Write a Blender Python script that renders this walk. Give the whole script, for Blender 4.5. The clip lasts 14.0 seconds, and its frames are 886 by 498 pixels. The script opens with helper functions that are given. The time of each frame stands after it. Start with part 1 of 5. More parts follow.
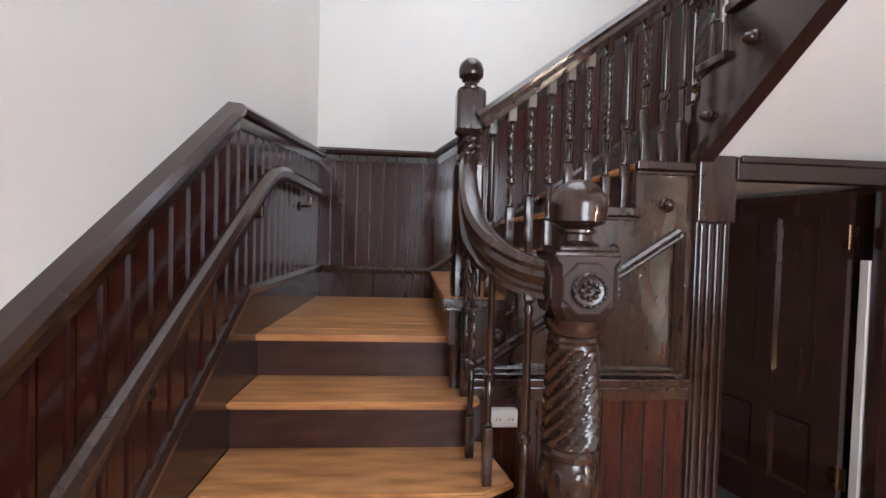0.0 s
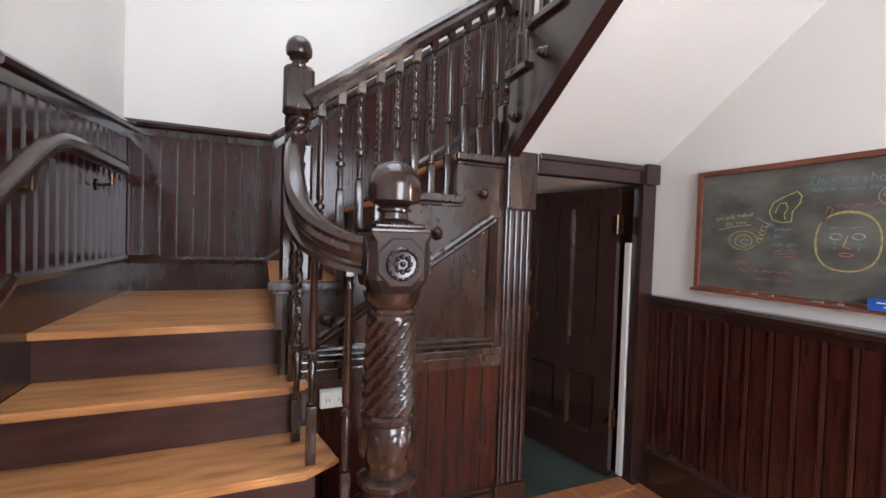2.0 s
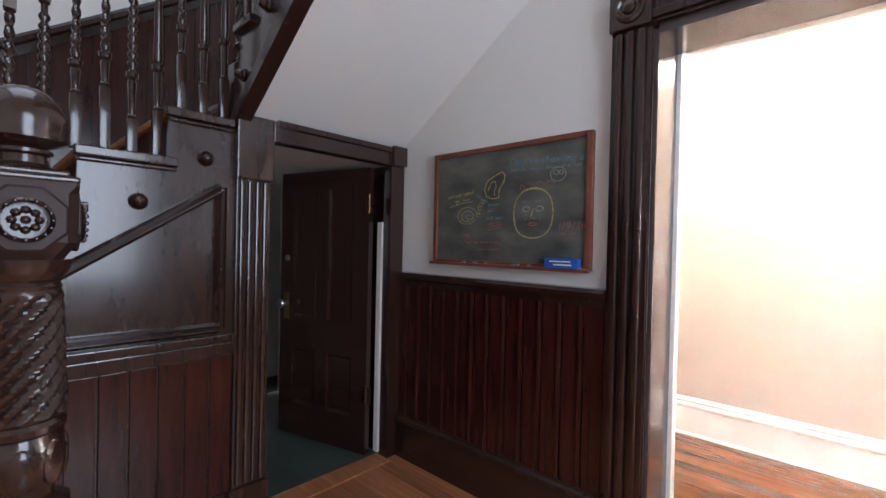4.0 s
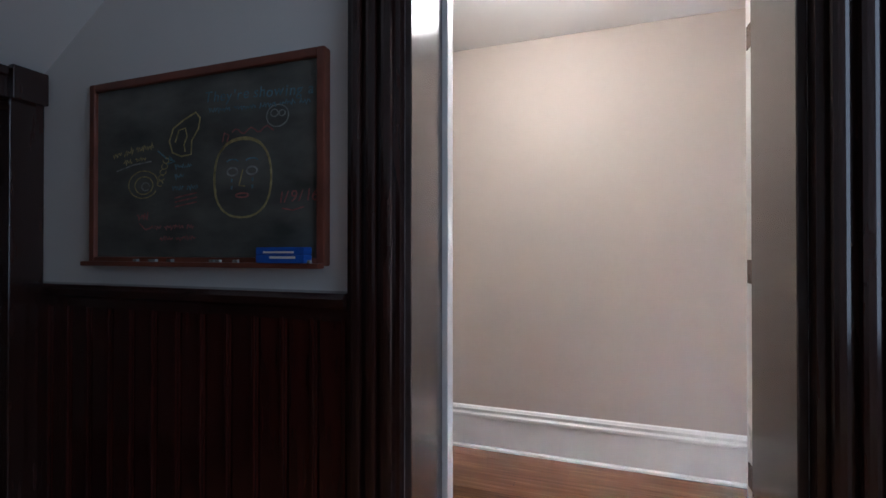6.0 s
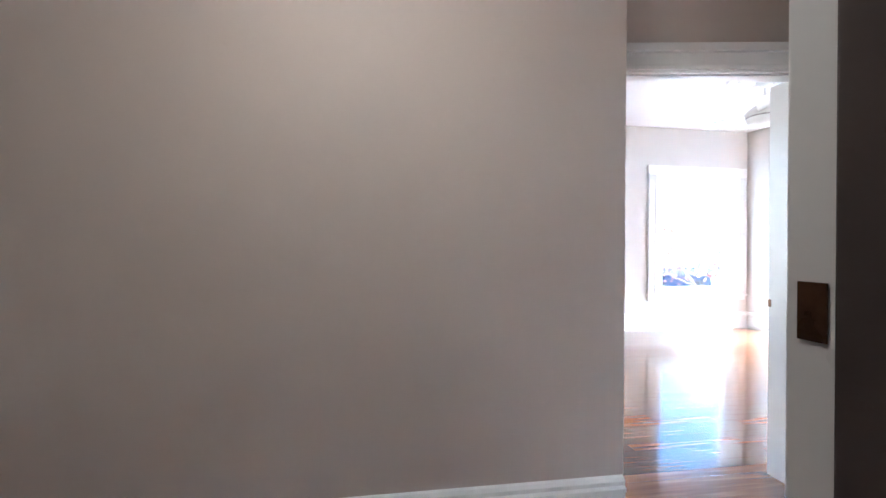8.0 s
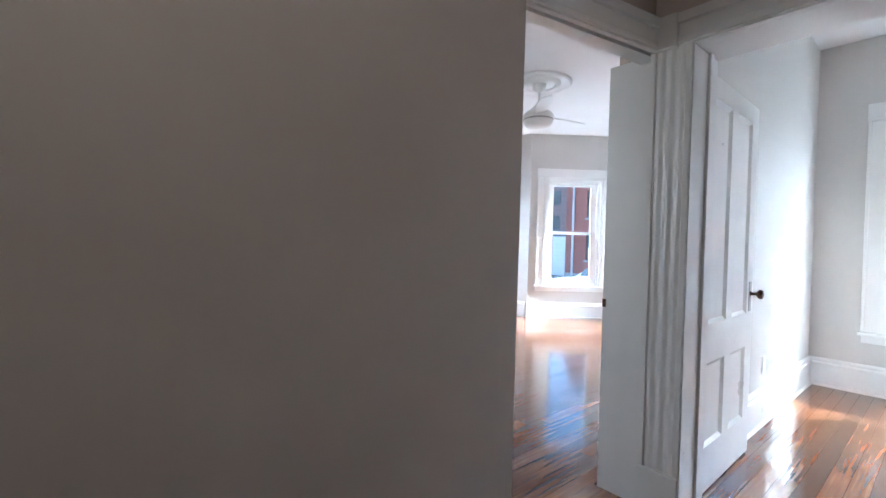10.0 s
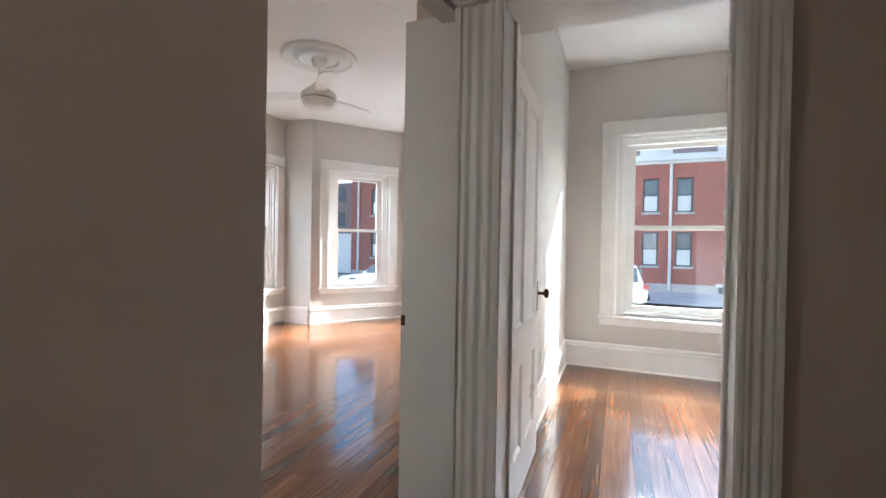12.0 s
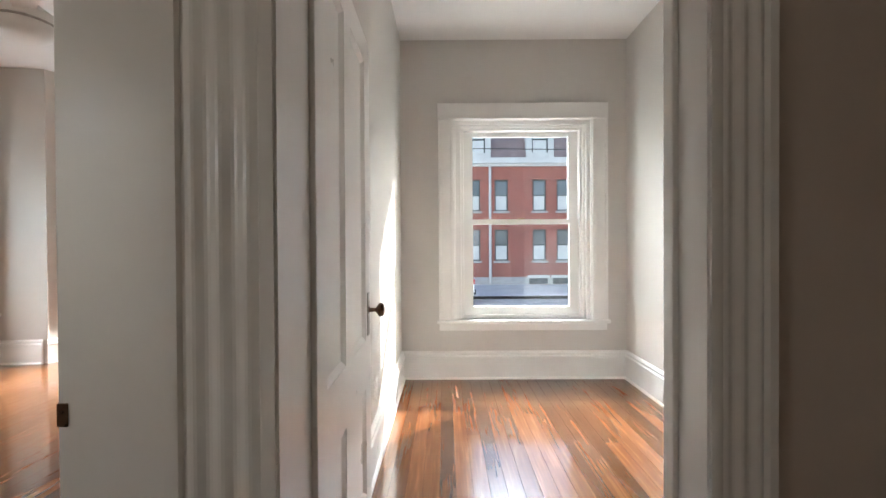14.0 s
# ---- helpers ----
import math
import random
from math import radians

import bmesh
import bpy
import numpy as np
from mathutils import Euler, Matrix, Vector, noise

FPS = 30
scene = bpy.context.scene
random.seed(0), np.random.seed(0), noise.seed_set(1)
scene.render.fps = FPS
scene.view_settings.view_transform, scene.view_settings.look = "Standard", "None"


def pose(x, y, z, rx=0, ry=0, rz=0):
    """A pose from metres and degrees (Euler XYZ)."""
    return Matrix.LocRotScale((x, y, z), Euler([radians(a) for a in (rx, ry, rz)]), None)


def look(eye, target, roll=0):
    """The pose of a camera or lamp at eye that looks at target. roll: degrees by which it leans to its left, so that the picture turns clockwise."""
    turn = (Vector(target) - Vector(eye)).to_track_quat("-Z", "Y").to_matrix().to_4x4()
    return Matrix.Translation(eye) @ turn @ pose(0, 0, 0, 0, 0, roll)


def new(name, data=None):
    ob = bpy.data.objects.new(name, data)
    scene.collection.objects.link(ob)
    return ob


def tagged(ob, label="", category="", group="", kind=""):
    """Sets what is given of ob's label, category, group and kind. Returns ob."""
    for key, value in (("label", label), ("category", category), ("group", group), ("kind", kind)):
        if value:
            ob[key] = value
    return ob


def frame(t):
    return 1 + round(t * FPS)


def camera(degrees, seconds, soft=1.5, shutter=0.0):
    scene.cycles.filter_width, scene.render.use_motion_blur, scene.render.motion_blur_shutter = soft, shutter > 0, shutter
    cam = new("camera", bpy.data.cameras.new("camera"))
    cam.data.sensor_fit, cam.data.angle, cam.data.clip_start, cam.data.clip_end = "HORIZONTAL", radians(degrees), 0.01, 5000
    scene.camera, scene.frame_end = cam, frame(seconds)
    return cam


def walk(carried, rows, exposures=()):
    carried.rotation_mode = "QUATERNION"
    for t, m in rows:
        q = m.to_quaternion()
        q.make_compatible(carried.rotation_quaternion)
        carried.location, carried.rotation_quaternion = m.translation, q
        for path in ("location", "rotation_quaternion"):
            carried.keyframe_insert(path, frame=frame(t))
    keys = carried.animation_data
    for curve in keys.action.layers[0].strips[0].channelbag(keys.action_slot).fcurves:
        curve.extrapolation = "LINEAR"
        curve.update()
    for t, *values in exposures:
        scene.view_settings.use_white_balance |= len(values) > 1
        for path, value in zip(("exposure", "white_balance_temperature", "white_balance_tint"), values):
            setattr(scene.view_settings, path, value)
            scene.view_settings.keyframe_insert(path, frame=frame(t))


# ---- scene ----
PATH = [
    (0, (0.564, 0.692, 1.41), (0.704, 2.686, 1.357), 1.6),
    (0.5, (0.581, 0.67, 1.408), (0.867, 2.649, 1.353), 1.7),
    (1, (0.607, 0.648, 1.403), (1.042, 2.599, 1.345), 1.7),
    (1.5, (0.632, 0.635, 1.38), (1.235, 2.541, 1.329), 1.7),
    (2, (0.672, 0.621, 1.356), (1.439, 2.467, 1.304), 1.8),
    (2.5, (0.714, 0.605, 1.306), (1.658, 2.368, 1.272), 1.8),
    (3, (0.758, 0.577, 1.279), (1.898, 2.221, 1.25), 1.6),
    (3.5, (0.846, 0.542, 1.26), (2.166, 2.045, 1.234), 1.5),
    (4, (0.98, 0.516, 1.237), (2.452, 1.869, 1.218), 1.3),
    (4.2, (1.027, 0.518, 1.22), (2.557, 1.806, 1.208), 1.1),
    (6.3, (1.827, 0.628, 1.18), (3.758, 1.149, 1.191), 0.0),
    (6.5, (1.908, 0.632, 1.183), (3.857, 1.082, 1.193), 0.0),
    (7.2, (2.176, 0.651, 1.194), (4.17, 0.808, 1.207), -0.3),
    (9.3, (3.269, 0.684, 1.185), (4.969, -0.369, 1.157), 1.9),
    (9.5, (3.335, 0.651, 1.191), (4.988, -0.474, 1.16), 1.8),
    (10, (3.48, 0.57, 1.186), (5.008, -0.721, 1.158), 1.6),
    (10.5, (3.59, 0.525, 1.19), (4.951, -0.94, 1.164), 1.4),
    (11, (3.692, 0.391, 1.184), (4.867, -1.227, 1.162), 1.3),
    (11.5, (3.76, 0.244, 1.199), (4.73, -1.505, 1.177), 1.1),
    (12, (3.82, 0.084, 1.209), (4.572, -1.77, 1.189), 1.0),
    (12.5, (3.841, -0.087, 1.211), (4.322, -2.029, 1.197), 0.8),
    (13, (3.837, -0.29, 1.22), (4.082, -2.275, 1.204), 0.5),
    (13.5, (3.868, -0.466, 1.21), (3.959, -2.464, 1.193), 0.1),
    (14, (3.937, -0.678, 1.2), (3.946, -2.678, 1.182), -0.3),
]
cam = camera(91.2, 14.0)
walk(cam, [(t, look(e, g, r)) for t, e, g, r in PATH],
     exposures=[(0, 6.9, 6000, 12), (3.0, 7.15, 6000, 12), (3.6, 6.75, 5750, 12), (4.2, 5.8, 5450, 11), (6.3, 4.1, 4850, 7), (7.2, 4.0, 4850, 7), (9.3, 2.45, 4850, 5), (11.0, 2.15, 5250, 7), (12.5, 1.65, 6000, 9), (14.0, 1.6, 6150, 9)])

# ---- world, sun, large lights ----
SUN_TRAVEL = Vector((0.735, 0.68, -0.51)).normalized()
world = bpy.data.worlds.new("sky_world")
scene.world = world
world.use_nodes = True
wn = world.node_tree
sky = wn.nodes.new("ShaderNodeTexSky")
sky.sky_type = "NISHITA"
sky.sun_disc = False
sky.sun_elevation = math.asin(-SUN_TRAVEL.z)
sky.sun_rotation = math.atan2(-SUN_TRAVEL.x, -SUN_TRAVEL.y)
wn.links.new(sky.outputs[0], wn.nodes["Background"].inputs[0])
wn.nodes["Background"].inputs[1].default_value = 0.15


def lamp(name, kind, energy, m, color=(1, 1, 1), size=(1, 1), angle=0.009):
    d = bpy.data.lights.new(name, kind)
    d.energy, d.color = energy, color
    if kind == "AREA":
        d.shape, d.size, d.size_y = "RECTANGLE", size[0], size[1]
    if kind == "SUN":
        d.angle = angle
    if kind == "POINT":
        d.shadow_soft_size = size[0]
    ob = new(name, d)
    ob.matrix_world = m
    return ob


lamp("sun", "SUN", 4.5, Matrix.Translation((0, -10, 20)) @ SUN_TRAVEL.to_track_quat("-Z", "Y").to_matrix().to_4x4(), (1, 0.95, 0.86))
lamp("front_door_daylight", "AREA", 0.78, look((1.55, -1.13, 1.75), (2.1, 3, 1.45)), (0.95, 0.975, 1.0), (1.3, 1.9))
lamp("stair_skylight", "AREA", 0.37, look((1.0, 2.2, 4.5), (1.0, 2.2, 0)), (0.93, 0.96, 1.0), (1.8, 2.2))
lamp("small_room_daylight", "AREA", 620, look((3.35, -9.5, 6.2), (3.35, -4.5, 1.6)), (0.9, 0.96, 1.0), (2.9, 3.4))
lamp("bay_side_daylight", "AREA", 1500, look((14.5, -3.4, 6.4), (8.5, -3.9, 1.4)), (0.95, 0.98, 1.0), (5.0, 3.4))
lamp("bay_front_daylight", "AREA", 1500, look((6.2, -12.2, 6.8), (6.0, -6.3, 1.4)), (0.95, 0.98, 1.0), (5.0, 3.4))
# warm fill, added to brighten the bay opening's jamb and casings
lamp("bay_back_fill", "AREA", 7.5, look((6.3, 1.1, 1.6), (5.8, -1.4, 1.2)), (1.0, 0.82, 0.64), (1.3, 1.7))
lamp("passage_lamp_light", "POINT", 1.0, Matrix.Translation((3.45, 0.75, 2.27)), (1, 0.78, 0.58), (0.12, 0.12))


# ---- materials ----
def material(name, color, rough=0.5, metal=0.0, var=0.12, scale=6.0, bump=0.05, bscale=60.0, coat=0.0, stretch=(1, 1, 1), color2=None, random_amount=0.0, spec=0.5):
    m = bpy.data.materials.new(name)
    m.use_nodes = True
    n, l = m.node_tree.nodes, m.node_tree.links
    b = n["Principled BSDF"]
    tc = n.new("ShaderNodeTexCoord")
    mp = n.new("ShaderNodeMapping")
    mp.inputs["Scale"].default_value = stretch
    geo = n.new("ShaderNodeNewGeometry")
    l.new(geo.outputs["Position"], mp.inputs["Vector"])
    n1 = n.new("ShaderNodeTexNoise")
    n1.inputs["Scale"].default_value, n1.inputs["Detail"].default_value = scale, 6
    l.new(mp.outputs[0], n1.inputs["Vector"])
    n2 = n.new("ShaderNodeTexNoise")
    n2.inputs["Scale"].default_value, n2.inputs["Detail"].default_value = bscale, 4
    l.new(mp.outputs[0], n2.inputs["Vector"])
    ramp = n.new("ShaderNodeValToRGB")
    c2 = color2 or tuple(min(1, c * (1 + var)) for c in color)
    c1 = color if color2 else tuple(c * (1 - var) for c in color)
    ramp.color_ramp.elements[0].color, ramp.color_ramp.elements[1].color = (*c1, 1), (*c2, 1)
    ramp.color_ramp.elements[0].position, ramp.color_ramp.elements[1].position = 0.3, 0.7
    l.new(n1.outputs["Fac"], ramp.inputs["Fac"])
    out = ramp.outputs[0]
    if random_amount:
        oi = n.new("ShaderNodeObjectInfo")
        hsv = n.new("ShaderNodeHueSaturation")
        mr = n.new("ShaderNodeMapRange")
        mr.inputs["To Min"].default_value, mr.inputs["To Max"].default_value = 1 - random_amount, 1 + random_amount
        l.new(oi.outputs["Random"], mr.inputs["Value"])
        l.new(mr.outputs[0], hsv.inputs["Value"])
        l.new(out, hsv.inputs["Color"])
        out = hsv.outputs[0]
    l.new(out, b.inputs["Base Color"])
    rr = n.new("ShaderNodeMapRange")
    rr.inputs["To Min"].default_value, rr.inputs["To Max"].default_value = max(0.02, rough * 0.8), min(1, rough * 1.2)
    l.new(n1.outputs["Fac"], rr.inputs["Value"])
    l.new(rr.outputs[0], b.inputs["Roughness"])
    b.inputs["Metallic"].default_value = metal
    b.inputs["Coat Weight"].default_value = coat
    b.inputs["Coat Roughness"].default_value = 0.12
    b.inputs["Specular IOR Level"].default_value = spec
    if bump:
        bp = n.new("ShaderNodeBump")
        bp.inputs["Strength"].default_value, bp.inputs["Distance"].default_value = bump, 0.01
        l.new(n2.outputs["Fac"], bp.inputs["Height"])
        l.new(bp.outputs[0], b.inputs["Normal"])
    return m


def wood_floor(name, c1, c2, c3, rough, rand):
    m = material(name, c1, rough, scale=3.0, bump=0.005, bscale=10, coat=0.45, stretch=(18, 0.9, 18), color2=c2, random_amount=rand)
    n, l = m.node_tree.nodes, m.node_tree.links
    ramp = next(x for x in n if x.type == "VALTORGB")
    e = ramp.color_ramp.elements.new(0.55)
    e.color = (*c3, 1)
    n["Principled BSDF"].inputs["Coat Roughness"].default_value = 0.11
    return m


M_DARK = material("dark_stained_wood", (0.030, 0.0125, 0.0095), 0.2, var=0.25, scale=4, bump=0.04, bscale=30, coat=0.35, stretch=(6, 6, 1))
M_DARKB = material("dark_red_beadboard", (0.038, 0.0095, 0.007), 0.2, var=0.25, scale=4, bump=0.04, bscale=26, coat=0.3, spec=0.4, stretch=(7, 7, 0.8), random_amount=0.07)
M_RISER = material("scuffed_red_brown_riser", (0.034, 0.011, 0.008), 0.38, scale=5, bump=0.1, bscale=40, stretch=(1, 4, 4), color2=(0.07, 0.026, 0.019))
M_BROWN = material("worn_brown_wood", (0.036, 0.017, 0.012), 0.21, var=0.2, scale=5, bump=0.018, bscale=40, coat=0.45, stretch=(4, 4, 1))
M_FACET = material("dull_brown_facet", (0.032, 0.015, 0.011), 0.5, var=0.25, scale=8, bump=0.05, bscale=50, stretch=(4, 4, 1), spec=0.35)
# paler colour for the square heads of some balusters
M_PALE = material("pale_head_wood", (0.20, 0.155, 0.12), 0.4, var=0.2, scale=14, bump=0.05, bscale=60, coat=0.2)
M_TREAD = material("honey_oak_tread", (0.27, 0.105, 0.034), 0.34, scale=3.2, bump=0.06, bscale=40, coat=0.12, stretch=(1.1, 7.0, 7.0), color2=(0.60, 0.29, 0.11), random_amount=0.1)
M_FLOOR = wood_floor("varnished_pine_floor", (0.125, 0.046, 0.0175), (0.235, 0.098, 0.039), (0.165, 0.064, 0.025), 0.14, 0.42)
M_HFLOOR = wood_floor("worn_hall_floor", (0.27, 0.10, 0.04), (0.46, 0.2, 0.08), (0.36, 0.14, 0.055), 0.4, 0.2)
M_PLASTER = material("hall_plaster", (0.74, 0.715, 0.675), 0.62, var=0.03, scale=1.6, bump=0.04, bscale=45)
M_GREIGE = material("greige_wall_paint", (0.60, 0.575, 0.535), 0.5, var=0.025, scale=2.0, bump=0.03, bscale=60)
M_TAUPE = material("taupe_hall_paint", (0.56, 0.485, 0.425), 0.7, var=0.03, scale=2.0, bump=0.03, bscale=60)
M_TRIM = material("white_gloss_trim", (0.80, 0.79, 0.76), 0.3, var=0.03, scale=5, bump=0.04, bscale=30)
M_CEIL = material("white_ceiling_paint", (0.82, 0.81, 0.79), 0.7, var=0.02, scale=2, bump=0.03, bscale=60)
M_JAMB = material("dark_gloss_jamb_paint", (0.055, 0.042, 0.038), 0.25, var=0.3, scale=3, bump=0.03, bscale=60, coat=0.3)
M_BLACKBOARD = material("chalky_slate", (0.048, 0.05, 0.042), 0.62, color2=(0.15, 0.145, 0.125), scale=5.5, bump=0.02, stretch=(1, 1, 2.2))
M_REDWOOD = material("red_brown_frame_wood", (0.17, 0.055, 0.032), 0.4, var=0.3, scale=8, bump=0.08)
M_BRASS = material("aged_brass", (0.32, 0.22, 0.11), 0.35, 1.0, var=0.25, scale=25, bump=0.02)
M_BRONZE = material("dark_bronze_knob", (0.10, 0.055, 0.03), 0.28, 0.9, var=0.3, scale=25, bump=0.02)
M_STEEL = material("dull_steel", (0.45, 0.43, 0.40), 0.4, 1.0, var=0.2, scale=25, bump=0.02)
M_PLASTIC = material("white_plastic", (0.78, 0.77, 0.73), 0.35, var=0.03, bump=0.0)
M_GREEN = material("green_painted_floor", (0.045, 0.058, 0.052), 0.4, var=0.3, scale=5, bump=0.08)
M_BLUE = material("blue_felt_eraser", (0.02, 0.09, 0.42), 0.7, var=0.15, scale=30)
M_ASPHALT = material("asphalt", (0.24, 0.24, 0.24), 0.85, var=0.25, scale=1.5, bump=0.2, bscale=80)
M_CONC = material("concrete_pavement", (0.52, 0.51, 0.49), 0.8, var=0.12, scale=1.0, bump=0.1)
M_STONE = material("grey_granite", (0.36, 0.34, 0.32), 0.7, var=0.15, scale=4)
M_SLATE = material("slate_roof", (0.22, 0.16, 0.15), 0.6, var=0.2, scale=3)
M_GREYWALL = material("pale_grey_render", (0.17, 0.17, 0.172), 0.8, var=0.08, scale=0.6)
M_BARK = material("tree_bark", (0.10, 0.075, 0.06), 0.85, var=0.3, scale=12, bump=0.3)
M_LEAF = material("autumn_leaves", (0.17, 0.05, 0.03), 0.7, scale=2.5, bump=0, color2=(0.30, 0.115, 0.055))
M_CARWHITE = material("white_car_paint", (0.75, 0.75, 0.75), 0.2, var=0.02, bump=0, coat=0.6)
M_CARBLUE = material("dark_blue_car_paint", (0.03, 0.05, 0.10), 0.2, var=0.05, bump=0, coat=0.6)
M_CARRED = material("red_car_paint", (0.35, 0.03, 0.02), 0.2, var=0.05, bump=0, coat=0.6)
M_CARGREY = material("silver_car_paint", (0.4, 0.4, 0.42), 0.25, 0.4, var=0.05, bump=0, coat=0.5)
M_TYRE = material("black_rubber", (0.02, 0.02, 0.02), 0.8, var=0.2, bump=0.05)
M_DGLASS = material("dark_window_glass", (0.13, 0.145, 0.155), 0.08, var=0.3, scale=0.7, bump=0)
M_BLIND = material("pale_window_blind", (0.55, 0.55, 0.53), 0.6, var=0.06, scale=3, bump=0)
M_DFRAME = material("dark_window_frame", (0.05, 0.06, 0.06), 0.5, var=0.2, bump=0)
M_YELLOW = material("yellow_sign_paint", (0.65, 0.48, 0.05), 0.5, var=0.05, bump=0)
CHALK = {k: material("chalk_" + k, c, 0.9, var=0.35, scale=60, bump=0) for k, c in dict(
    yellow=(0.37, 0.31, 0.13), white=(0.27, 0.28, 0.26), blue=(0.12, 0.21, 0.25), red=(0.30, 0.11, 0.10)).items()}

M_BRICK = bpy.data.materials.new("red_brick_wall")
M_BRICK.use_nodes = True
_n, _l = M_BRICK.node_tree.nodes, M_BRICK.node_tree.links
_bt = _n.new("ShaderNodeTexBrick")
_tc = _n.new("ShaderNodeTexCoord")
_mp = _n.new("ShaderNodeMapping")
_mp.inputs["Rotation"].default_value = (radians(90), 0, 0)
_l.new(_tc.outputs["Object"], _mp.inputs["Vector"])
_l.new(_mp.outputs[0], _bt.inputs["Vector"])
_bt.inputs["Color1"].default_value = (0.42, 0.125, 0.09, 1)
_bt.inputs["Color2"].default_value = (0.33, 0.095, 0.07, 1)
_bt.inputs["Mortar"].default_value = (0.38, 0.25, 0.2, 1)
_bt.inputs["Scale"].default_value = 1.0
_bt.inputs["Brick Width"].default_value, _bt.inputs["Row Height"].default_value, _bt.inputs["Mortar Size"].default_value = 0.22, 0.075, 0.006
_nz = _n.new("ShaderNodeTexNoise")
_nz.inputs["Scale"].default_value = 0.5
_l.new(_tc.outputs["Object"], _nz.inputs["Vector"])
_mx = _n.new("ShaderNodeMixRGB")
_mx.blend_type = "MULTIPLY"
_mx.inputs["Fac"].default_value = 0.5
_l.new(_bt.outputs["Color"], _mx.inputs["Color1"])
_l.new(_nz.outputs["Fac"], _mx.inputs["Color2"])
_l.new(_mx.outputs[0], _n["Principled BSDF"].inputs["Base Color"])
_n["Principled BSDF"].inputs["Roughness"].default_value = 0.85

M_GLASS = bpy.data.materials.new("clear_window_glass")
M_GLASS.use_nodes = True
_b = M_GLASS.node_tree.nodes["Principled BSDF"]
_b.inputs["Transmission Weight"].default_value = 1.0
_b.inputs["Roughness"].default_value = 0.0
_b.inputs["IOR"].default_value = 1.45
_b.inputs["Base Color"].default_value = (0.97, 0.99, 0.98, 1)

M_LAMP = bpy.data.materials.new("lit_lamp_glass")
M_LAMP.use_nodes = True
_b = M_LAMP.node_tree.nodes["Principled BSDF"]
_b.inputs["Base Color"].default_value = (0.9, 0.85, 0.75, 1)
_b.inputs["Emission Color"].default_value = (1, 0.85, 0.62, 1)
_b.inputs["Emission Strength"].default_value = 2.5


# ---- mesh helpers ----
def part(name, bm, mat, parent=None, label="", smooth=False):
    me = bpy.data.meshes.new(name)
    bmesh.ops.recalc_face_normals(bm, faces=bm.faces)
    bm.to_mesh(me)
    bm.free()
    me.materials.append(mat)
    if smooth:
        for p in me.polygons:
            p.use_smooth = True
        me.set_sharp_from_angle(angle=radians(35))
    ob = new(name, me)
    ob.parent = parent
    if label:
        ob["label"] = label
    return ob


def thing(name, label, category, at=(0, 0, 0), group="", kind=""):
    ob = new(name)
    ob.location = at
    ob.empty_display_size = 0.1
    return tagged(ob, label, category, group, kind)


def structure(name, bm, mat, label, category, smooth=False):
    return tagged(part(name, bm, mat, None, label, smooth), label, category, "", "structure")


def box(bm, a, b, bevel=0.0):
    r = bmesh.ops.create_cube(bm, size=1)
    vs = r["verts"]
    for v in vs:
        v.co = Vector([a[i] + (b[i] - a[i]) * (v.co[i] + 0.5) for i in range(3)])
    if bevel:
        es = list({e for v in vs for e in v.link_edges})
        bmesh.ops.bevel(bm, geom=es, offset=bevel, segments=2, affect="EDGES", profile=0.6)
    return bm


def boxes(*items, bevel=0.0):
    bm = bmesh.new()
    for a, b in items:
        box(bm, a, b, bevel)
    return bm


def prism(bm, pts, axis, a, b):
    """A polygon of 2D points, drawn out along an axis from a to b."""
    def put(p, h):
        return {"x": (h, p[0], p[1]), "y": (p[0], h, p[1]), "z": (p[0], p[1], h)}[axis]
    lo = [bm.verts.new(put(p, a)) for p in pts]
    hi = [bm.verts.new(put(p, b)) for p in pts]
    bm.faces.new(lo)
    bm.faces.new(hi[::-1])
    for i in range(len(pts)):
        j = (i + 1) % len(pts)
        bm.faces.new((lo[i], hi[i], hi[j], lo[j]))
    return bm


def sweep(bm, path, profile, up=Vector((0, 0, 1)), close=True):
    """A closed profile (side, up) swept along a path."""
    path = [Vector(p) for p in path]
    rings = []
    for i, p in enumerate(path):
        d = (path[min(i + 1, len(path) - 1)] - path[max(i - 1, 0)]).normalized()
        s = d.cross(up).normalized()
        u = s.cross(d).normalized()
        k = 1.0
        if 0 < i < len(path) - 1:
            a, b = (path[i] - path[i - 1]).normalized(), (path[i + 1] - path[i]).normalized()
            k = 1 / max(0.5, math.sqrt(max(0.0, (1 + a.dot(b)) / 2)))
        rings.append([bm.verts.new(p + s * x * (k if abs(d.z) < 0.3 else 1) + u * y) for x, y in profile])
    n = len(profile)
    for r0, r1 in zip(rings, rings[1:]):
        for i in range(n):
            bm.faces.new((r0[i], r0[(i + 1) % n], r1[(i + 1) % n], r1[i]))
    bm.faces.new(rings[0])
    bm.faces.new(rings[-1][::-1])
    return bm


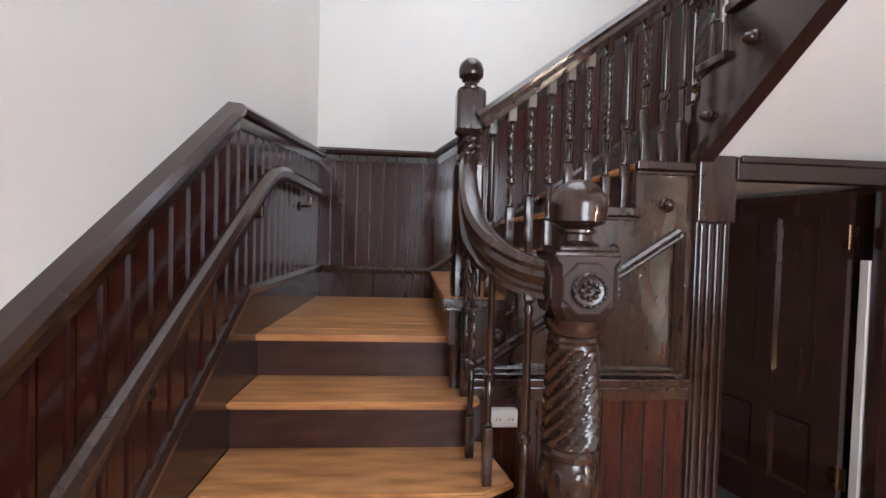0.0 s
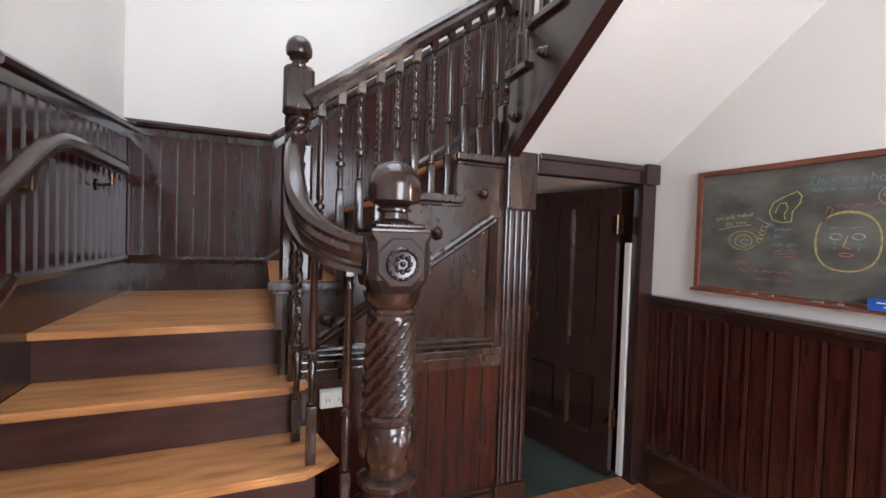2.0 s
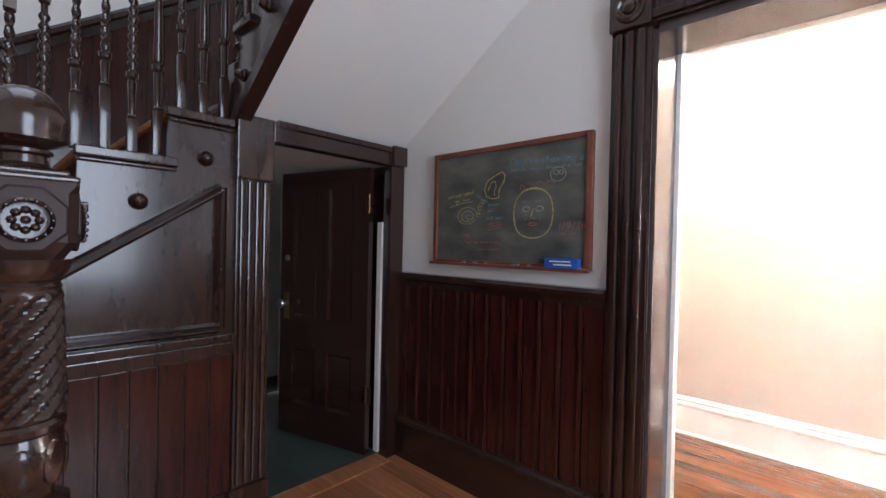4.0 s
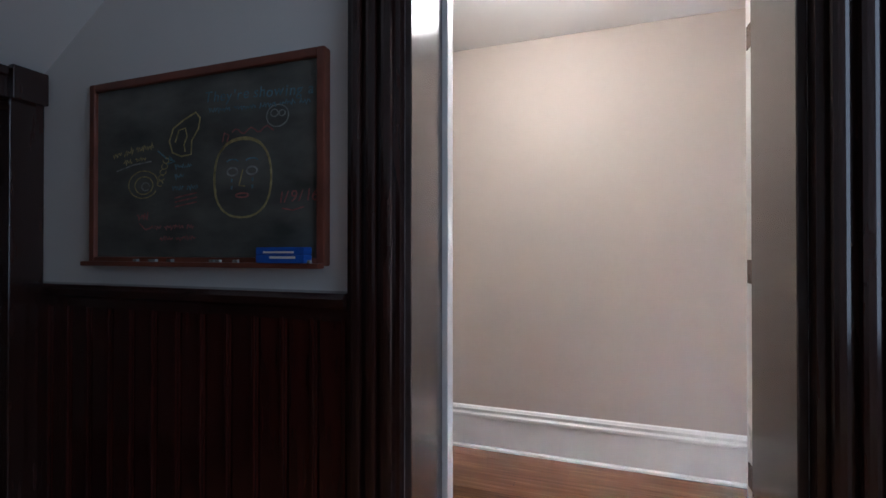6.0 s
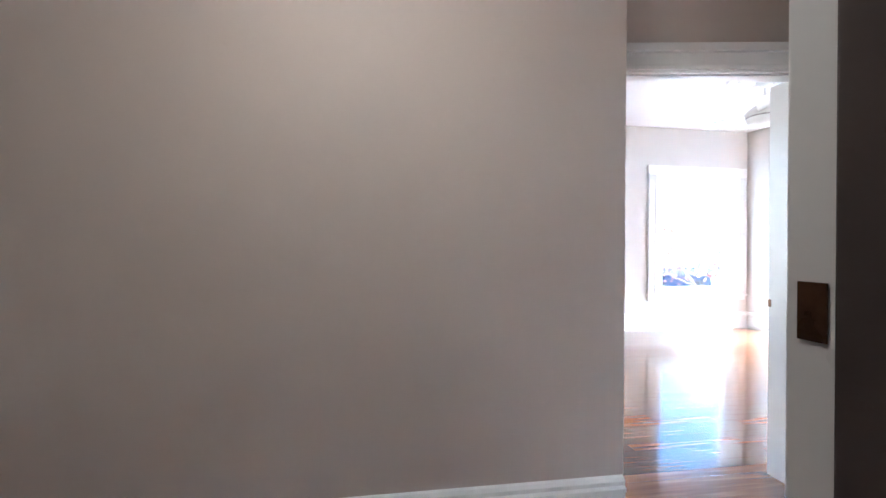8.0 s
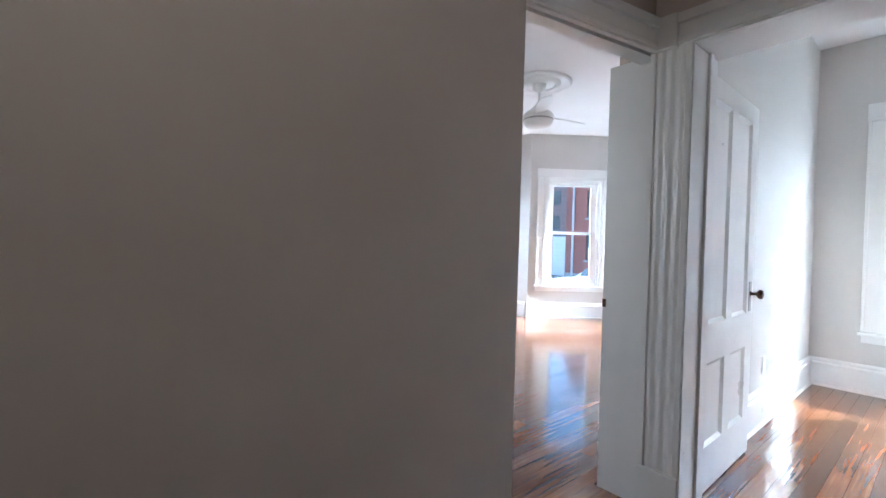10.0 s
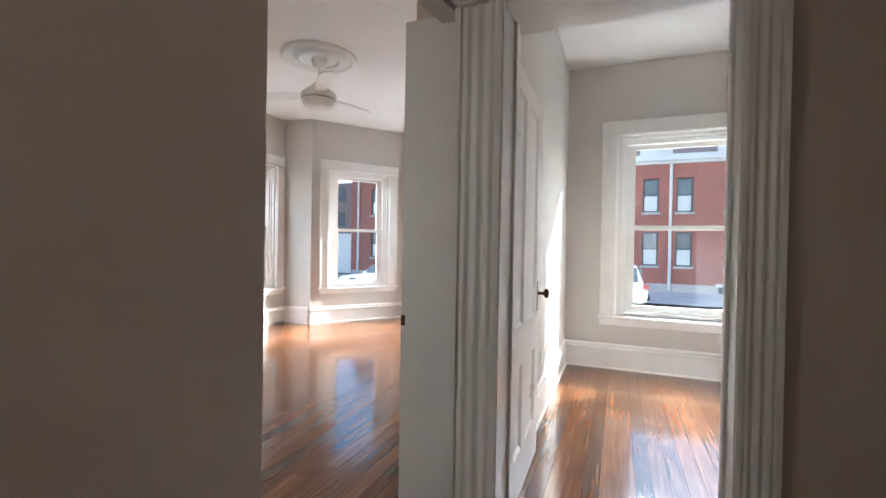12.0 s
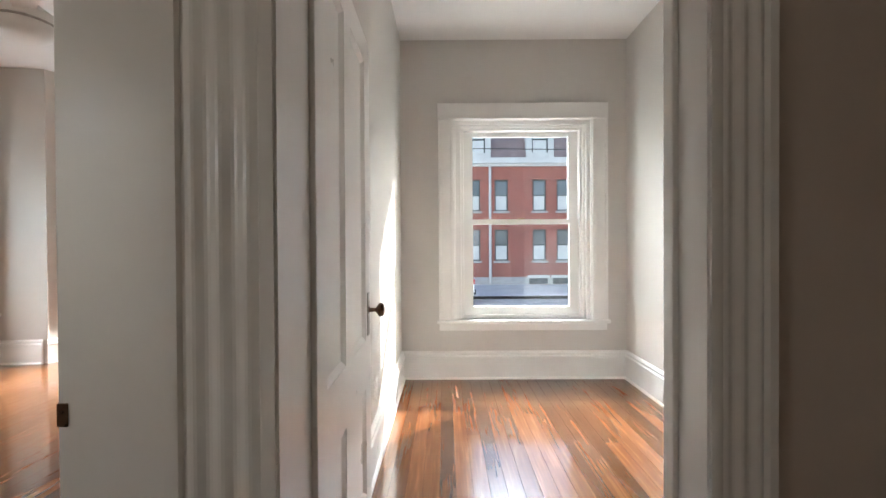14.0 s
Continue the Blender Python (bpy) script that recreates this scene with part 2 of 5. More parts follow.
def lathe(bm, cx, cy, prof, seg=20, twists=(), square=()):
    """Turned work: (radius, z) pairs; twists: (z0, z1, starts, depth, turns); steps are refined inside a twist."""
    pts = []
    for (r0, z0), (r1, z1) in zip(prof, prof[1:]):
        pts.append((r0, z0))
        for a, b, *_ in twists:
            if z0 >= a - 1e-6 and z1 <= b + 1e-6 and abs(z1 - z0) > 0.03:
                k = max(2, int(abs(z1 - z0) / 0.006))
                pts += [(r0 + (r1 - r0) * i / k, z0 + (z1 - z0) * i / k) for i in range(1, k)]
    pts.append(prof[-1])
    rings = []
    for r, z in pts:
        ring = []
        for i in range(seg):
            th = 2 * math.pi * i / seg
            rr = r
            for a, b, starts, depth, turns in twists:
                if a <= z <= b:
                    f = min(1, (z - a) / 0.02, (b - z) / 0.02)
                    rr = r * (1 - depth * f * (0.5 - 0.5 * math.cos(starts * th - 2 * math.pi * turns * starts * (z - a) / (b - a))) ** 1.5)
            ring.append(bm.verts.new((cx + rr * math.cos(th), cy + rr * math.sin(th), z)))
        rings.append(ring)
    for r0, r1 in zip(rings, rings[1:]):
        for i in range(seg):
            bm.faces.new((r0[i], r0[(i + 1) % seg], r1[(i + 1) % seg], r1[i]))
    bm.faces.new(rings[0][::-1])
    bm.faces.new(rings[-1])
    return bm


def ball(bm, c, r, seg=16, scale=(1, 1, 1)):
    res = bmesh.ops.create_uvsphere(bm, u_segments=seg, v_segments=seg // 2 + 2, radius=r)
    for v in res["verts"]:
        v.co = Vector([v.co[i] * scale[i] + c[i] for i in range(3)])
    return bm


def cyl(bm, a, b, r, seg=12, r2=None):
    a, b = Vector(a), Vector(b)
    d = b - a
    res = bmesh.ops.create_cone(bm, cap_ends=True, segments=seg, radius1=r, radius2=r if r2 is None else r2, depth=d.length)
    m = Matrix.Translation((a + b) / 2) @ d.to_track_quat("Z", "Y").to_matrix().to_4x4()
    bmesh.ops.transform(bm, matrix=m, verts=res["verts"])
    return bm


# ---- large structure: stair hall ----
XL, YB, XR, XF = -0.15, 3.94, 2.70, 2.98       # left wall, back wall, right wall and its far face
HZ = 4.7
OY0, OY1, OZ = 0.218, 1.05, 2.06                # opening into the flat
structure("wall_stair_left", boxes(((XL - 0.2, -1.4, 0), (XL, YB + 0.2, HZ))), M_PLASTER, "off-white plaster wall beside the stair", "wall")
structure("wall_stair_back", boxes(((XL, YB, 0), (XR, YB + 0.2, HZ))), M_PLASTER, "off-white plaster wall behind the landing", "wall")
structure("wall_hall_right", boxes(((XR, OY1, 0), (XF, YB + 0.2, HZ)), ((XR, -1.4, 0), (XF, OY0, HZ)), ((XR, OY0, OZ + 0.03), (XF, OY1, HZ))), M_PLASTER, "off-white plaster wall with an opening to the flat", "wall")
structure("wall_hall_front", boxes(((XL, -1.4, 0), (0.95, -1.2, HZ)), ((2.55, -1.4, 0), (XR, -1.2, HZ)), ((0.95, -1.4, 2.9), (2.55, -1.2, HZ)), ((0.95, -1.4, 0), (2.55, -1.2, 0.6))), M_PLASTER, "plain plaster wall round the entrance", "wall")
# unseen box, added only to stop direct sun entering through the entrance
structure("wall_sun_block", boxes(((-0.4, -2.7, 0), (2.85, -2.6, 3.2)), ((-0.4, -2.6, 0), (-0.3, -1.4, 3.2)), ((2.75, -2.6, 0), (2.85, -1.4, 3.2)), ((-0.4, -2.7, 3.2), (2.85, -1.4, 3.3))), M_PLASTER, "added plain box keeping the sun off the entrance", "wall")
structure("ceiling_hall", boxes(((XL - 0.2, -1.4, HZ), (XF, YB + 0.2, HZ + 0.1))), M_CEIL, "white plaster ceiling over the stair hall", "ceiling")
structure("floor_hall_base", boxes(((XL, -1.4, -0.2), (XR, 2.46, -0.022))), M_HFLOOR, "worn varnished board floor of the hall", "floor")
structure("floor_cupboard", boxes(((1.2, 2.46, -0.2), (XR, YB, -0.005))), M_GREEN, "dark green painted floor of the cupboard under the stair", "floor")

# ---- large structure: flat ----
AX, AXR, AZ = 4.27, 3.10, 2.42                 # plain wall face, passage side wall, passage ceiling
WY = -4.57
SX0, SX1, RZ = 2.31, 4.33, 3.03
structure("wall_passage_plain", boxes(((AX, -0.375, 0), (4.60, 2.8, RZ))), M_TAUPE, "plain taupe painted wall of the passage", "wall")
structure("wall_passage_end", boxes(((XF, 2.6, 0), (AX, 2.8, RZ))), M_TAUPE, "plain taupe painted end wall", "wall")
structure("wall_passage_side", boxes(((XF, -1.428, 0), (AXR, -0.4, RZ))), M_TAUPE, "taupe painted side wall of the passage", "wall")
structure("wall_passage_front", boxes(((2.2, -1.53, 0), (3.47, -1.43, RZ)), ((4.22, -1.60, 0), (4.36, -1.36, RZ)), ((3.472, -1.60, 2.06), (4.22, -1.36, RZ))), M_TAUPE, "taupe painted wall with the small room's doorway", "wall")
structure("wall_bay_opening", prism(boxes(((4.36, -1.60, 0), (4.58, -1.47, RZ))), [(4.36, -1.47), (4.44, -1.47), (4.60, -0.376), (4.552, -0.376)], "z", 2.06, RZ), M_TAUPE, "taupe wall over the bay room's opening", "wall")
structure("ceiling_passage", boxes(((XF, -1.36, AZ), (4.268, 2.6, AZ + 0.08)), ((4.268, -1.36, AZ), (4.60, -0.376, AZ + 0.08))), M_CEIL, "low white ceiling of the passage", "ceiling")
structure("floor_flat_base", boxes(((XR, -1.36, -0.2), (4.6, 2.6, -0.022)), ((2.3, -4.6, -0.2), (4.6, -1.36, -0.022)), ((4.6, -6.5, -0.2), (8.7, 0.6, -0.022))), M_FLOOR, "reddish varnished pine board floor", "floor")
WX0, WX1, WZ0, WZ1 = 2.64, 3.84, 0.53, 2.31
structure("wall_small_front", boxes(((SX0, WY - 0.22, -1), (WX0, WY, RZ)), ((WX1, WY - 0.22, -1), (4.60, WY, RZ)), ((WX0, WY - 0.22, WZ1), (WX1, WY, RZ)), ((WX0, WY - 0.22, -1), (WX1, WY, WZ0))), M_GREIGE, "greige painted wall round the small room's window", "wall")
structure("wall_small_right", boxes(((SX0 - 0.1, WY, 0), (SX0, -1.532, RZ))), M_GREIGE, "greige painted side wall of the small room", "wall")
structure("wall_small_left", boxes(((SX1, WY, 0), (4.60, -1.6, RZ))), M_GREIGE, "greige painted wall between the two rooms", "wall")
structure("ceiling_small", boxes(((SX0 - 0.1, WY, RZ), (4.5, -1.36, RZ + 0.1))), M_CEIL, "white ceiling of the small room", "ceiling")
structure("ceiling_bay", boxes(((4.5, -6.6, RZ), (8.9, 0.7, RZ + 0.1))), M_CEIL, "white ceiling of the bay room", "ceiling")
BX = 8.50


def wall_with_window(name, m, length, w0, w1, z0, z1, mat, label):
    """A wall along local x from 0 to length, inner face at local y = 0, body behind it."""
    bm = boxes(((0, 0, -1), (w0, 0.2, RZ)), ((w1, 0, -1), (length, 0.2, RZ)), ((w0, 0, z1), (w1, 0.2, RZ)), ((w0, 0, -1), (w1, 0.2, z0)))
    ob = structure(name, bm, mat, label, "wall")
    ob.matrix_world = m
    return ob


M_W1 = pose(BX, -2.5, 0, 0, 0, -90)
L1 = 2.62
W2A, W2B = Vector((8.06, -5.14)), Vector((7.144, -6.328))
W2ANG = math.degrees(math.atan2(W2B.y - W2A.y, W2B.x - W2A.x))
M_W2 = pose(W2A.x, W2A.y, 0, 0, 0, W2ANG)
L2 = (W2B - W2A).length
M_W3 = pose(W2B.x, W2B.y, 0, 0, 0, 180)
L3 = W2B.x - 4.6
wall_with_window("wall_bay_side", M_W1, L1, 1.03, 2.385, WZ0, WZ1, M_GREIGE, "greige painted bay wall with a wide window")
wall_with_window("wall_bay_angle", M_W2, L2, 0.28, 1.235, WZ0, WZ1, M_GREIGE, "greige painted angled bay wall with a window")
wall_with_window("wall_bay_front", M_W3, L3, 0.25, 1.70, WZ0, WZ1, M_GREIGE, "greige painted front wall of the bay")
structure("wall_bay_pier", prism(bmesh.new(), [(8.045, -5.135), (8.50, -5.08), (8.72, -5.12), (8.45, -5.6), (8.15, -5.4)], "z", -1, RZ), M_GREIGE, "greige painted pier between the bay windows", "wall")
# opening at x 5.7 to 6.9 is added to let the fill lamp in
structure("wall_bay_north", boxes(((4.6, 0.4, 0), (5.7, 0.6, RZ)), ((6.9, 0.4, 0), (8.7, 0.6, RZ)), ((5.7, 0.4, 0), (6.9, 0.6, WZ0)), ((5.7, 0.4, WZ1), (6.9, 0.6, RZ)), ((BX, -2.5, 0), (8.7, 0.4, RZ))), M_GREIGE, "greige painted wall closing the bay room", "wall")
structure("wall_bay_west", boxes(((4.60, -6.5, -1), (4.62, -4.57, RZ)),), M_GREIGE, "greige painted return wall of the bay", "wall")


# ---- stair hall: staircase ----
def spline(pts, n=8):
    pts = [Vector(p) for p in pts]
    out = []
    for i in range(len(pts) - 1):
        p0, p1, p2, p3 = pts[max(i - 1, 0)], pts[i], pts[i + 1], pts[min(i + 2, len(pts) - 1)]
        for k in range(n):
            t = k / n
            out.append(0.5 * (2 * p1 + (p2 - p0) * t + (2 * p0 - 5 * p1 + 4 * p2 - p3) * t * t + (3 * p1 - p0 - 3 * p2 + p3) * t ** 3))
    out.append(pts[-1])
    return out


RAILPROF = [(-0.036, -0.012), (-0.028, -0.034), (0.028, -0.034), (0.036, -0.012), (0.030, 0.006), (0.036, 0.02), (0.022, 0.04), (0, 0.046), (-0.022, 0.04), (-0.036, 0.02), (-0.030, 0.006)]
stair = thing("staircase", "dark-stained Victorian staircase with honey oak treads", "staircase", (0.4, 2.0, 0))


def sp(name, bm, mat, label="", smooth=False):
    bm.transform(Matrix.Translation((-0.4, -2.0, 0)))
    return part(name, bm, mat, stair, label, smooth)


R1 = [(0.19, 1.48, 1.22), (0.38, 1.78, 1.17), (0.57, 2.085, 0.85), (0.76, 2.375, 0.82), (0.955, 2.675, 0.81)]
for i, (z, y, xr) in enumerate(R1):
    y1 = R1[i + 1][1] + 0.03 if i < 4 else YB
    if i < 4:
        sp("riser", boxes(((XL + 0.02, y + 0.03, z - 0.19), (xr, y + 0.055, z - 0.028))), M_RISER)
        box_top = bmesh.new()
        pts = [(XL + 0.02, y), (xr - 0.03, y), (xr + (0.085 if i == 2 else 0.03), y + (0.07 if i == 2 else 0.04)), (xr + (0.06 if i == 2 else 0.03), y + 0.12), (xr + 0.02, y1 + 0.05), (XL + 0.02, y1 + 0.05)]
        prism(box_top, pts, "z", z - 0.03, z)
        bmesh.ops.bevel(box_top, geom=[e for e in box_top.edges if abs(e.verts[0].co.z - e.verts[1].co.z) < 1e-4], offset=0.008, segments=2, affect="EDGES")
        sp("tread", box_top, M_TREAD)
        sp("side_panel", boxes(((xr - 0.02, y + 0.055, 0), (xr, 2.47, z - 0.03))), M_DARK)
    else:
        sp("riser", boxes(((XL + 0.02, y + 0.03, z - 0.195), (xr, y + 0.055, z - 0.028))), M_RISER)
        for j in range(9):
            ya = y + j * 0.141
            sp("landing_board", boxes(((XL + 0.02, ya, z - 0.03), (0.90, ya + (0.139 if j < 8 else 0.13), z)), bevel=0.003), M_TREAD)
        sp("side_panel", boxes(((0.79, y + 0.055, 0), (0.81, YB, z - 0.03))), M_DARK)

# second flight along the back wall
SY = 2.47
R2 = [(1.158, 0.70), (1.356, 0.955), (1.554, 1.225), (1.752, 1.50)]
for i, (z, x) in enumerate(R2):
    x1 = R2[i + 1][1] + 0.03 if i < 3 else XR
    sp("riser", boxes(((x + 0.025, SY + 0.03, z - 0.198), (x + 0.05, YB - 0.03, z - 0.028))), M_RISER)
    sp("tread", boxes(((x, SY + 0.004, z - 0.03), (x1, YB - 0.03, z)), bevel=0.008), M_TREAD)
    sp("tread_return", boxes(((x - 0.012, SY - 0.03, z - 0.034), (min(x1, 1.745), SY, z + 0.002)), ((x, SY - 0.016, z - 0.052), (min(x1, 1.745), SY, z - 0.036)), bevel=0.006), M_BROWN)
prof = [(0.81, 0.0), (0.81, 1.12)]
for i, (z, x) in enumerate(R2):
    prof += [(max(x, 0.82), z - 0.036)] if i == 0 else [(x, R2[i - 1][0] - 0.036), (x, z - 0.036)]
prof += [(1.76, R2[3][0] - 0.036), (1.76, 0.0)]
sp("stringer_panel", prism(bmesh.new(), prof, "y", SY, SY + 0.03), M_BROWN)


def strip(p, q, w, d, y=SY, bead=True):
    """A moulding on the plane y, from p to q given as (x, z)."""
    p, q = Vector((p[0], 0, p[1])), Vector((q[0], 0, q[1]))
    bm = bmesh.new()
    pf = [(-0.0, -w / 2), (d * 0.55, -w / 2), (d, -w / 4), (d * 0.6, 0), (d, w / 4), (d * 0.55, w / 2), (0, w / 2)]
    up = Vector((0, 1, 0))
    d0 = (q - p).normalized()
    n = Vector((d0.z, 0, -d0.x))
    rings = []
    for e in (p, q):
        rings.append([bm.verts.new(Vector((e.x, y, e.z)) + n * b + Vector((0, -a, 0))) for a, b in pf])
    k = len(pf)
    for i in range(k):
        bm.faces.new((rings[0][i], rings[0][(i + 1) % k], rings[1][(i + 1) % k], rings[1][i]))
    bm.faces.new(rings[0])
    bm.faces.new(rings[1][::-1])
    return bm


for p, q in [((1.695, 0.86), (1.695, 1.46)), ((0.83, 0.865), (1.695, 0.865)), ((0.83, 0.875), (1.695, 1.455))]:
    sp("panel_moulding", strip(p, q, 0.046, 0.03), M_BROWN)
sp("chair_rail", boxes(((0.82, SY - 0.03, 0.80), (1.76, SY, 0.835)), ((0.82, SY - 0.018, 0.74), (1.76, SY, 0.797)), bevel=0.006), M_BROWN)
sp("base_board", boxes(((0.82, SY - 0.02, 0), (1.76, SY, 0.115)), ((0.82, SY - 0.012, 0.117), (1.76, SY, 0.14)), bevel=0.004), M_DARK)
for i in range(10):
    xa = 0.825 + i * 0.0935
    sp("board", boxes(((xa, SY - 0.008, 0.14), (xa + 0.086, SY, 0.74)), bevel=0.003), M_DARKB)
for x, z in [(1.635, 1.572), (1.404, 1.375), (1.165, 1.185), (0.923, 1.004)]:
    bm = lathe(bmesh.new(), 0, 0, [(0.030, 0), (0.032, 0.006), (0.024, 0.012), (0.022, 0.018), (0.020, 0.026), (0.012, 0.034), (0.003, 0.037)], 16)
    bm.transform(Matrix.Translation((x, SY, z)) @ Matrix.Rotation(radians(90), 4, "X"))
    sp("stud", bm, M_DARK, "turned round wooden stud", True)

# pilaster under the upper newel
sp("pilaster", boxes(((1.755, 2.445, 0), (1.905, 2.56, 1.52)), ((1.74, 2.43, 0), (1.915, 2.56, 0.15)), bevel=0.004), M_DARK)
for k in range(4):
    sp("flute", boxes(((1.768 + k * 0.034, 2.432, 0.16), (1.788 + k * 0.034, 2.447, 1.50)), bevel=0.006), M_BROWN)
sp("pilaster_block", boxes(((1.748, 2.425, 1.505), (1.912, 2.56, 1.785)), bevel=0.006), M_BROWN, "worn paler wooden block")


def octblock(bm, cx, cy, z0, z1, h, c):
    box(bm, (cx - h, cy - h, z0), (cx + h, cy + h, z1))
    return bm


def big_newel(cx, cy, z0):
    lathe_prof = [(0.105, z0), (0.105, z0 + 0.12), (0.085, z0 + 0.135), (0.08, z0 + 0.16), (0.098, z0 + 0.18), (0.098, z0 + 0.195), (0.07, z0 + 0.21), (0.066, z0 + 0.23), (0.088, z0 + 0.29), (0.092, z0 + 0.33), (0.078, z0 + 0.375), (0.09, z0 + 0.385), (0.09, z0 + 0.40), (0.082, z0 + 0.41),
                  (0.092, 0.80), (0.080, 1.095), (0.074, 1.105), (0.078, 1.115), (0.07, 1.125), (0.082, 1.14), (0.088, 1.15), (0.092, 1.165), (0.094, 1.18)]
    sp("newel_shaft", lathe(bmesh.new(), cx, cy, lathe_prof, 56, [(z0 + 0.41, 1.10, 11, 0.16, 0.62)]), M_BROWN, "spiral-carved newel shaft", True)
    for k in range(8):
        a = k * math.pi / 4
        bm = bmesh.new()
        ball(bm, (0, 0, 0), 0.036, 10, (0.9, 0.3, 1.5))
        bm.transform(Matrix.Translation((cx + 0.084 * math.cos(a), cy + 0.084 * math.sin(a), z0 + 0.305)) @ Matrix.Rotation(a + math.pi / 2, 4, "Z"))
        sp("carved_leaf", bm, M_BROWN, "", True)
    bm = bmesh.new()
    rings = []
    for z, h, c in ((1.162, 0.062, 0.022), (1.178, 0.072, 0.024), (1.222, 0.097, 0.022), (1.34, 0.097, 0.022), (1.358, 0.097, 0.008), (1.372, 0.096, 0.006)):
        rings.append([bm.verts.new((cx + x, cy + y, z)) for x, y in ((h, c - h), (h, h - c), (h - c, h), (c - h, h), (-h, h - c), (-h, c - h), (c - h, -h), (h - c, -h))])
    for r0, r1 in zip(rings, rings[1:]):
        for k in range(8):
            bm.faces.new((r0[k], r0[(k + 1) % 8], r1[(k + 1) % 8], r1[k]))
    bm.faces.new(rings[0][::-1])
    bm.faces.new(rings[-1])
    sp("newel_block", bm, M_FACET)
    for ang in (0, 90, 270):
        bm = lathe(bmesh.new(), 0, 0, [(0.082, 0), (0.082, 0.004), (0.076, 0.007), (0.001, 0.0072)], 8)
        bm.transform(Matrix.Translation((cx, cy, 1.275)) @ Matrix.Rotation(radians(ang), 4, "Z") @ Matrix.Translation((0, -0.097, 0)) @ Matrix.Rotation(radians(90), 4, "X") @ Matrix.Rotation(radians(22.5), 4, "Z"))
        sp("block_facet", bm, M_FACET, "raised eight-sided face")
    sp("newel_cap", boxes(((cx - 0.098, cy - 0.098, 1.365), (cx + 0.098, cy + 0.098, 1.382)), ((cx - 0.08, cy - 0.08, 1.38), (cx + 0.08, cy + 0.08, 1.396)), bevel=0.006), M_BROWN)
    sp("newel_ball", lathe(bmesh.new(), cx, cy, [(0.062, 1.394), (0.066, 1.402), (0.046, 1.412), (0.044, 1.43), (0.056, 1.436), (0.056, 1.444), (0.044, 1.45), (0.066, 1.458), (0.083, 1.468), (0.085, 1.478), (0.083, 1.486), (0.087, 1.50), (0.086, 1.525), (0.076, 1.555), (0.055, 1.58), (0.028, 1.594), (0.004, 1.598)], 40), M_BROWN, "polished round newel finial", True)
    for ang in (0, 90):
        bm = lathe(bmesh.new(), 0, 0, [(0.050, 0), (0.052, 0.006), (0.046, 0.012), (0.042, 0.008), (0.036, 0.007), (0.004, 0.007)], 28)
        for k in range(8):
            a = k * math.pi / 4
            ball(bm, (0.023 * math.cos(a), 0.023 * math.sin(a), 0.009), 0.0095, 8)
        for k in range(16):
            a = k * math.pi / 8
            ball(bm, (0.046 * math.cos(a), 0.046 * math.sin(a), 0.012), 0.006, 6)
        ball(bm, (0, 0, 0.01), 0.010, 8)
        bm.transform(Matrix.Translation((cx, cy, 1.272)) @ Matrix.Rotation(radians(ang), 4, "Z") @ Matrix.Translation((0, -0.104, 0)) @ Matrix.Rotation(radians(90), 4, "X"))
        sp("rosette", bm, M_DARK, "carved round flower rosette", True)


big_newel(1.063, 1.985, 0.38)


def slim_newel(cx, cy, z0, zb, scale=1.0, shaft=True):
    """zb: underside of the upper block."""
    h = 0.062 * scale
    bm = boxes(((cx - h, cy - h, zb), (cx + h, cy + h, zb + 0.19)))
    bmesh.ops.bevel(bm, geom=[e for e in bm.edges], offset=0.014, segments=1, affect="EDGES")
    sp("newel_block", bm, M_BROWN)
    sp("newel_ball", lathe(bmesh.new(), cx, cy, [(0.05, zb + 0.188), (0.052, zb + 0.197), (0.03, zb + 0.21), (0.028, zb + 0.225), (0.04, zb + 0.232), (0.032, zb + 0.24), (0.052, zb + 0.25), (0.054, zb + 0.258), (0.055, zb + 0.28), (0.047, zb + 0.305), (0.03, zb + 0.322), (0.004, zb + 0.33)], 28), M_DARK, "small round newel finial", True)
    sp("newel_shaft", lathe(bmesh.new(), cx, cy, [(0.05, zb - 0.13), (0.054, zb - 0.11), (0.05, zb - 0.1), (0.055, zb - 0.02), (0.045, zb - 0.012), (0.058, zb)], 36, [(zb - 0.1, zb - 0.02, 8, 0.2, 0.35)]), M_DARK, "spiral-carved collar", True)
    bm = boxes(((cx - h, cy - h, z0), (cx + h, cy + h, zb - 0.13)))
    bmesh.ops.bevel(bm, geom=[e for e in bm.edges], offset=0.012, segments=1, affect="EDGES")
    sp("newel_post", bm, M_BROWN)


slim_newel(0.80, 2.60, 0.60, 1.865)
# upper newel with a long spiral
UX, UY = 1.815, 2.50
sp("newel_post", boxes(((UX - 0.06, UY - 0.05, 1.78), (UX + 0.06, UY + 0.07, 2.02)), bevel=0.006), M_BROWN)
sp("newel_shaft", lathe(bmesh.new(), UX, UY + 0.01, [(0.055, 2.02), (0.06, 2.03), (0.04, 2.05), (0.038, 2.07), (0.058, 2.085), (0.058, 2.10), (0.046, 2.115), (0.052, 2.15), (0.048, 2.42), (0.058, 2.44), (0.05, 2.46)], 40, [(2.115, 2.43, 8, 0.2, 0.6)]), M_BROWN, "spiral-carved newel shaft", True)
sp("newel_block", boxes(((UX - 0.06, UY - 0.05, 2.46), (UX + 0.06, UY + 0.07, 2.75)), bevel=0.01), M_BROWN)


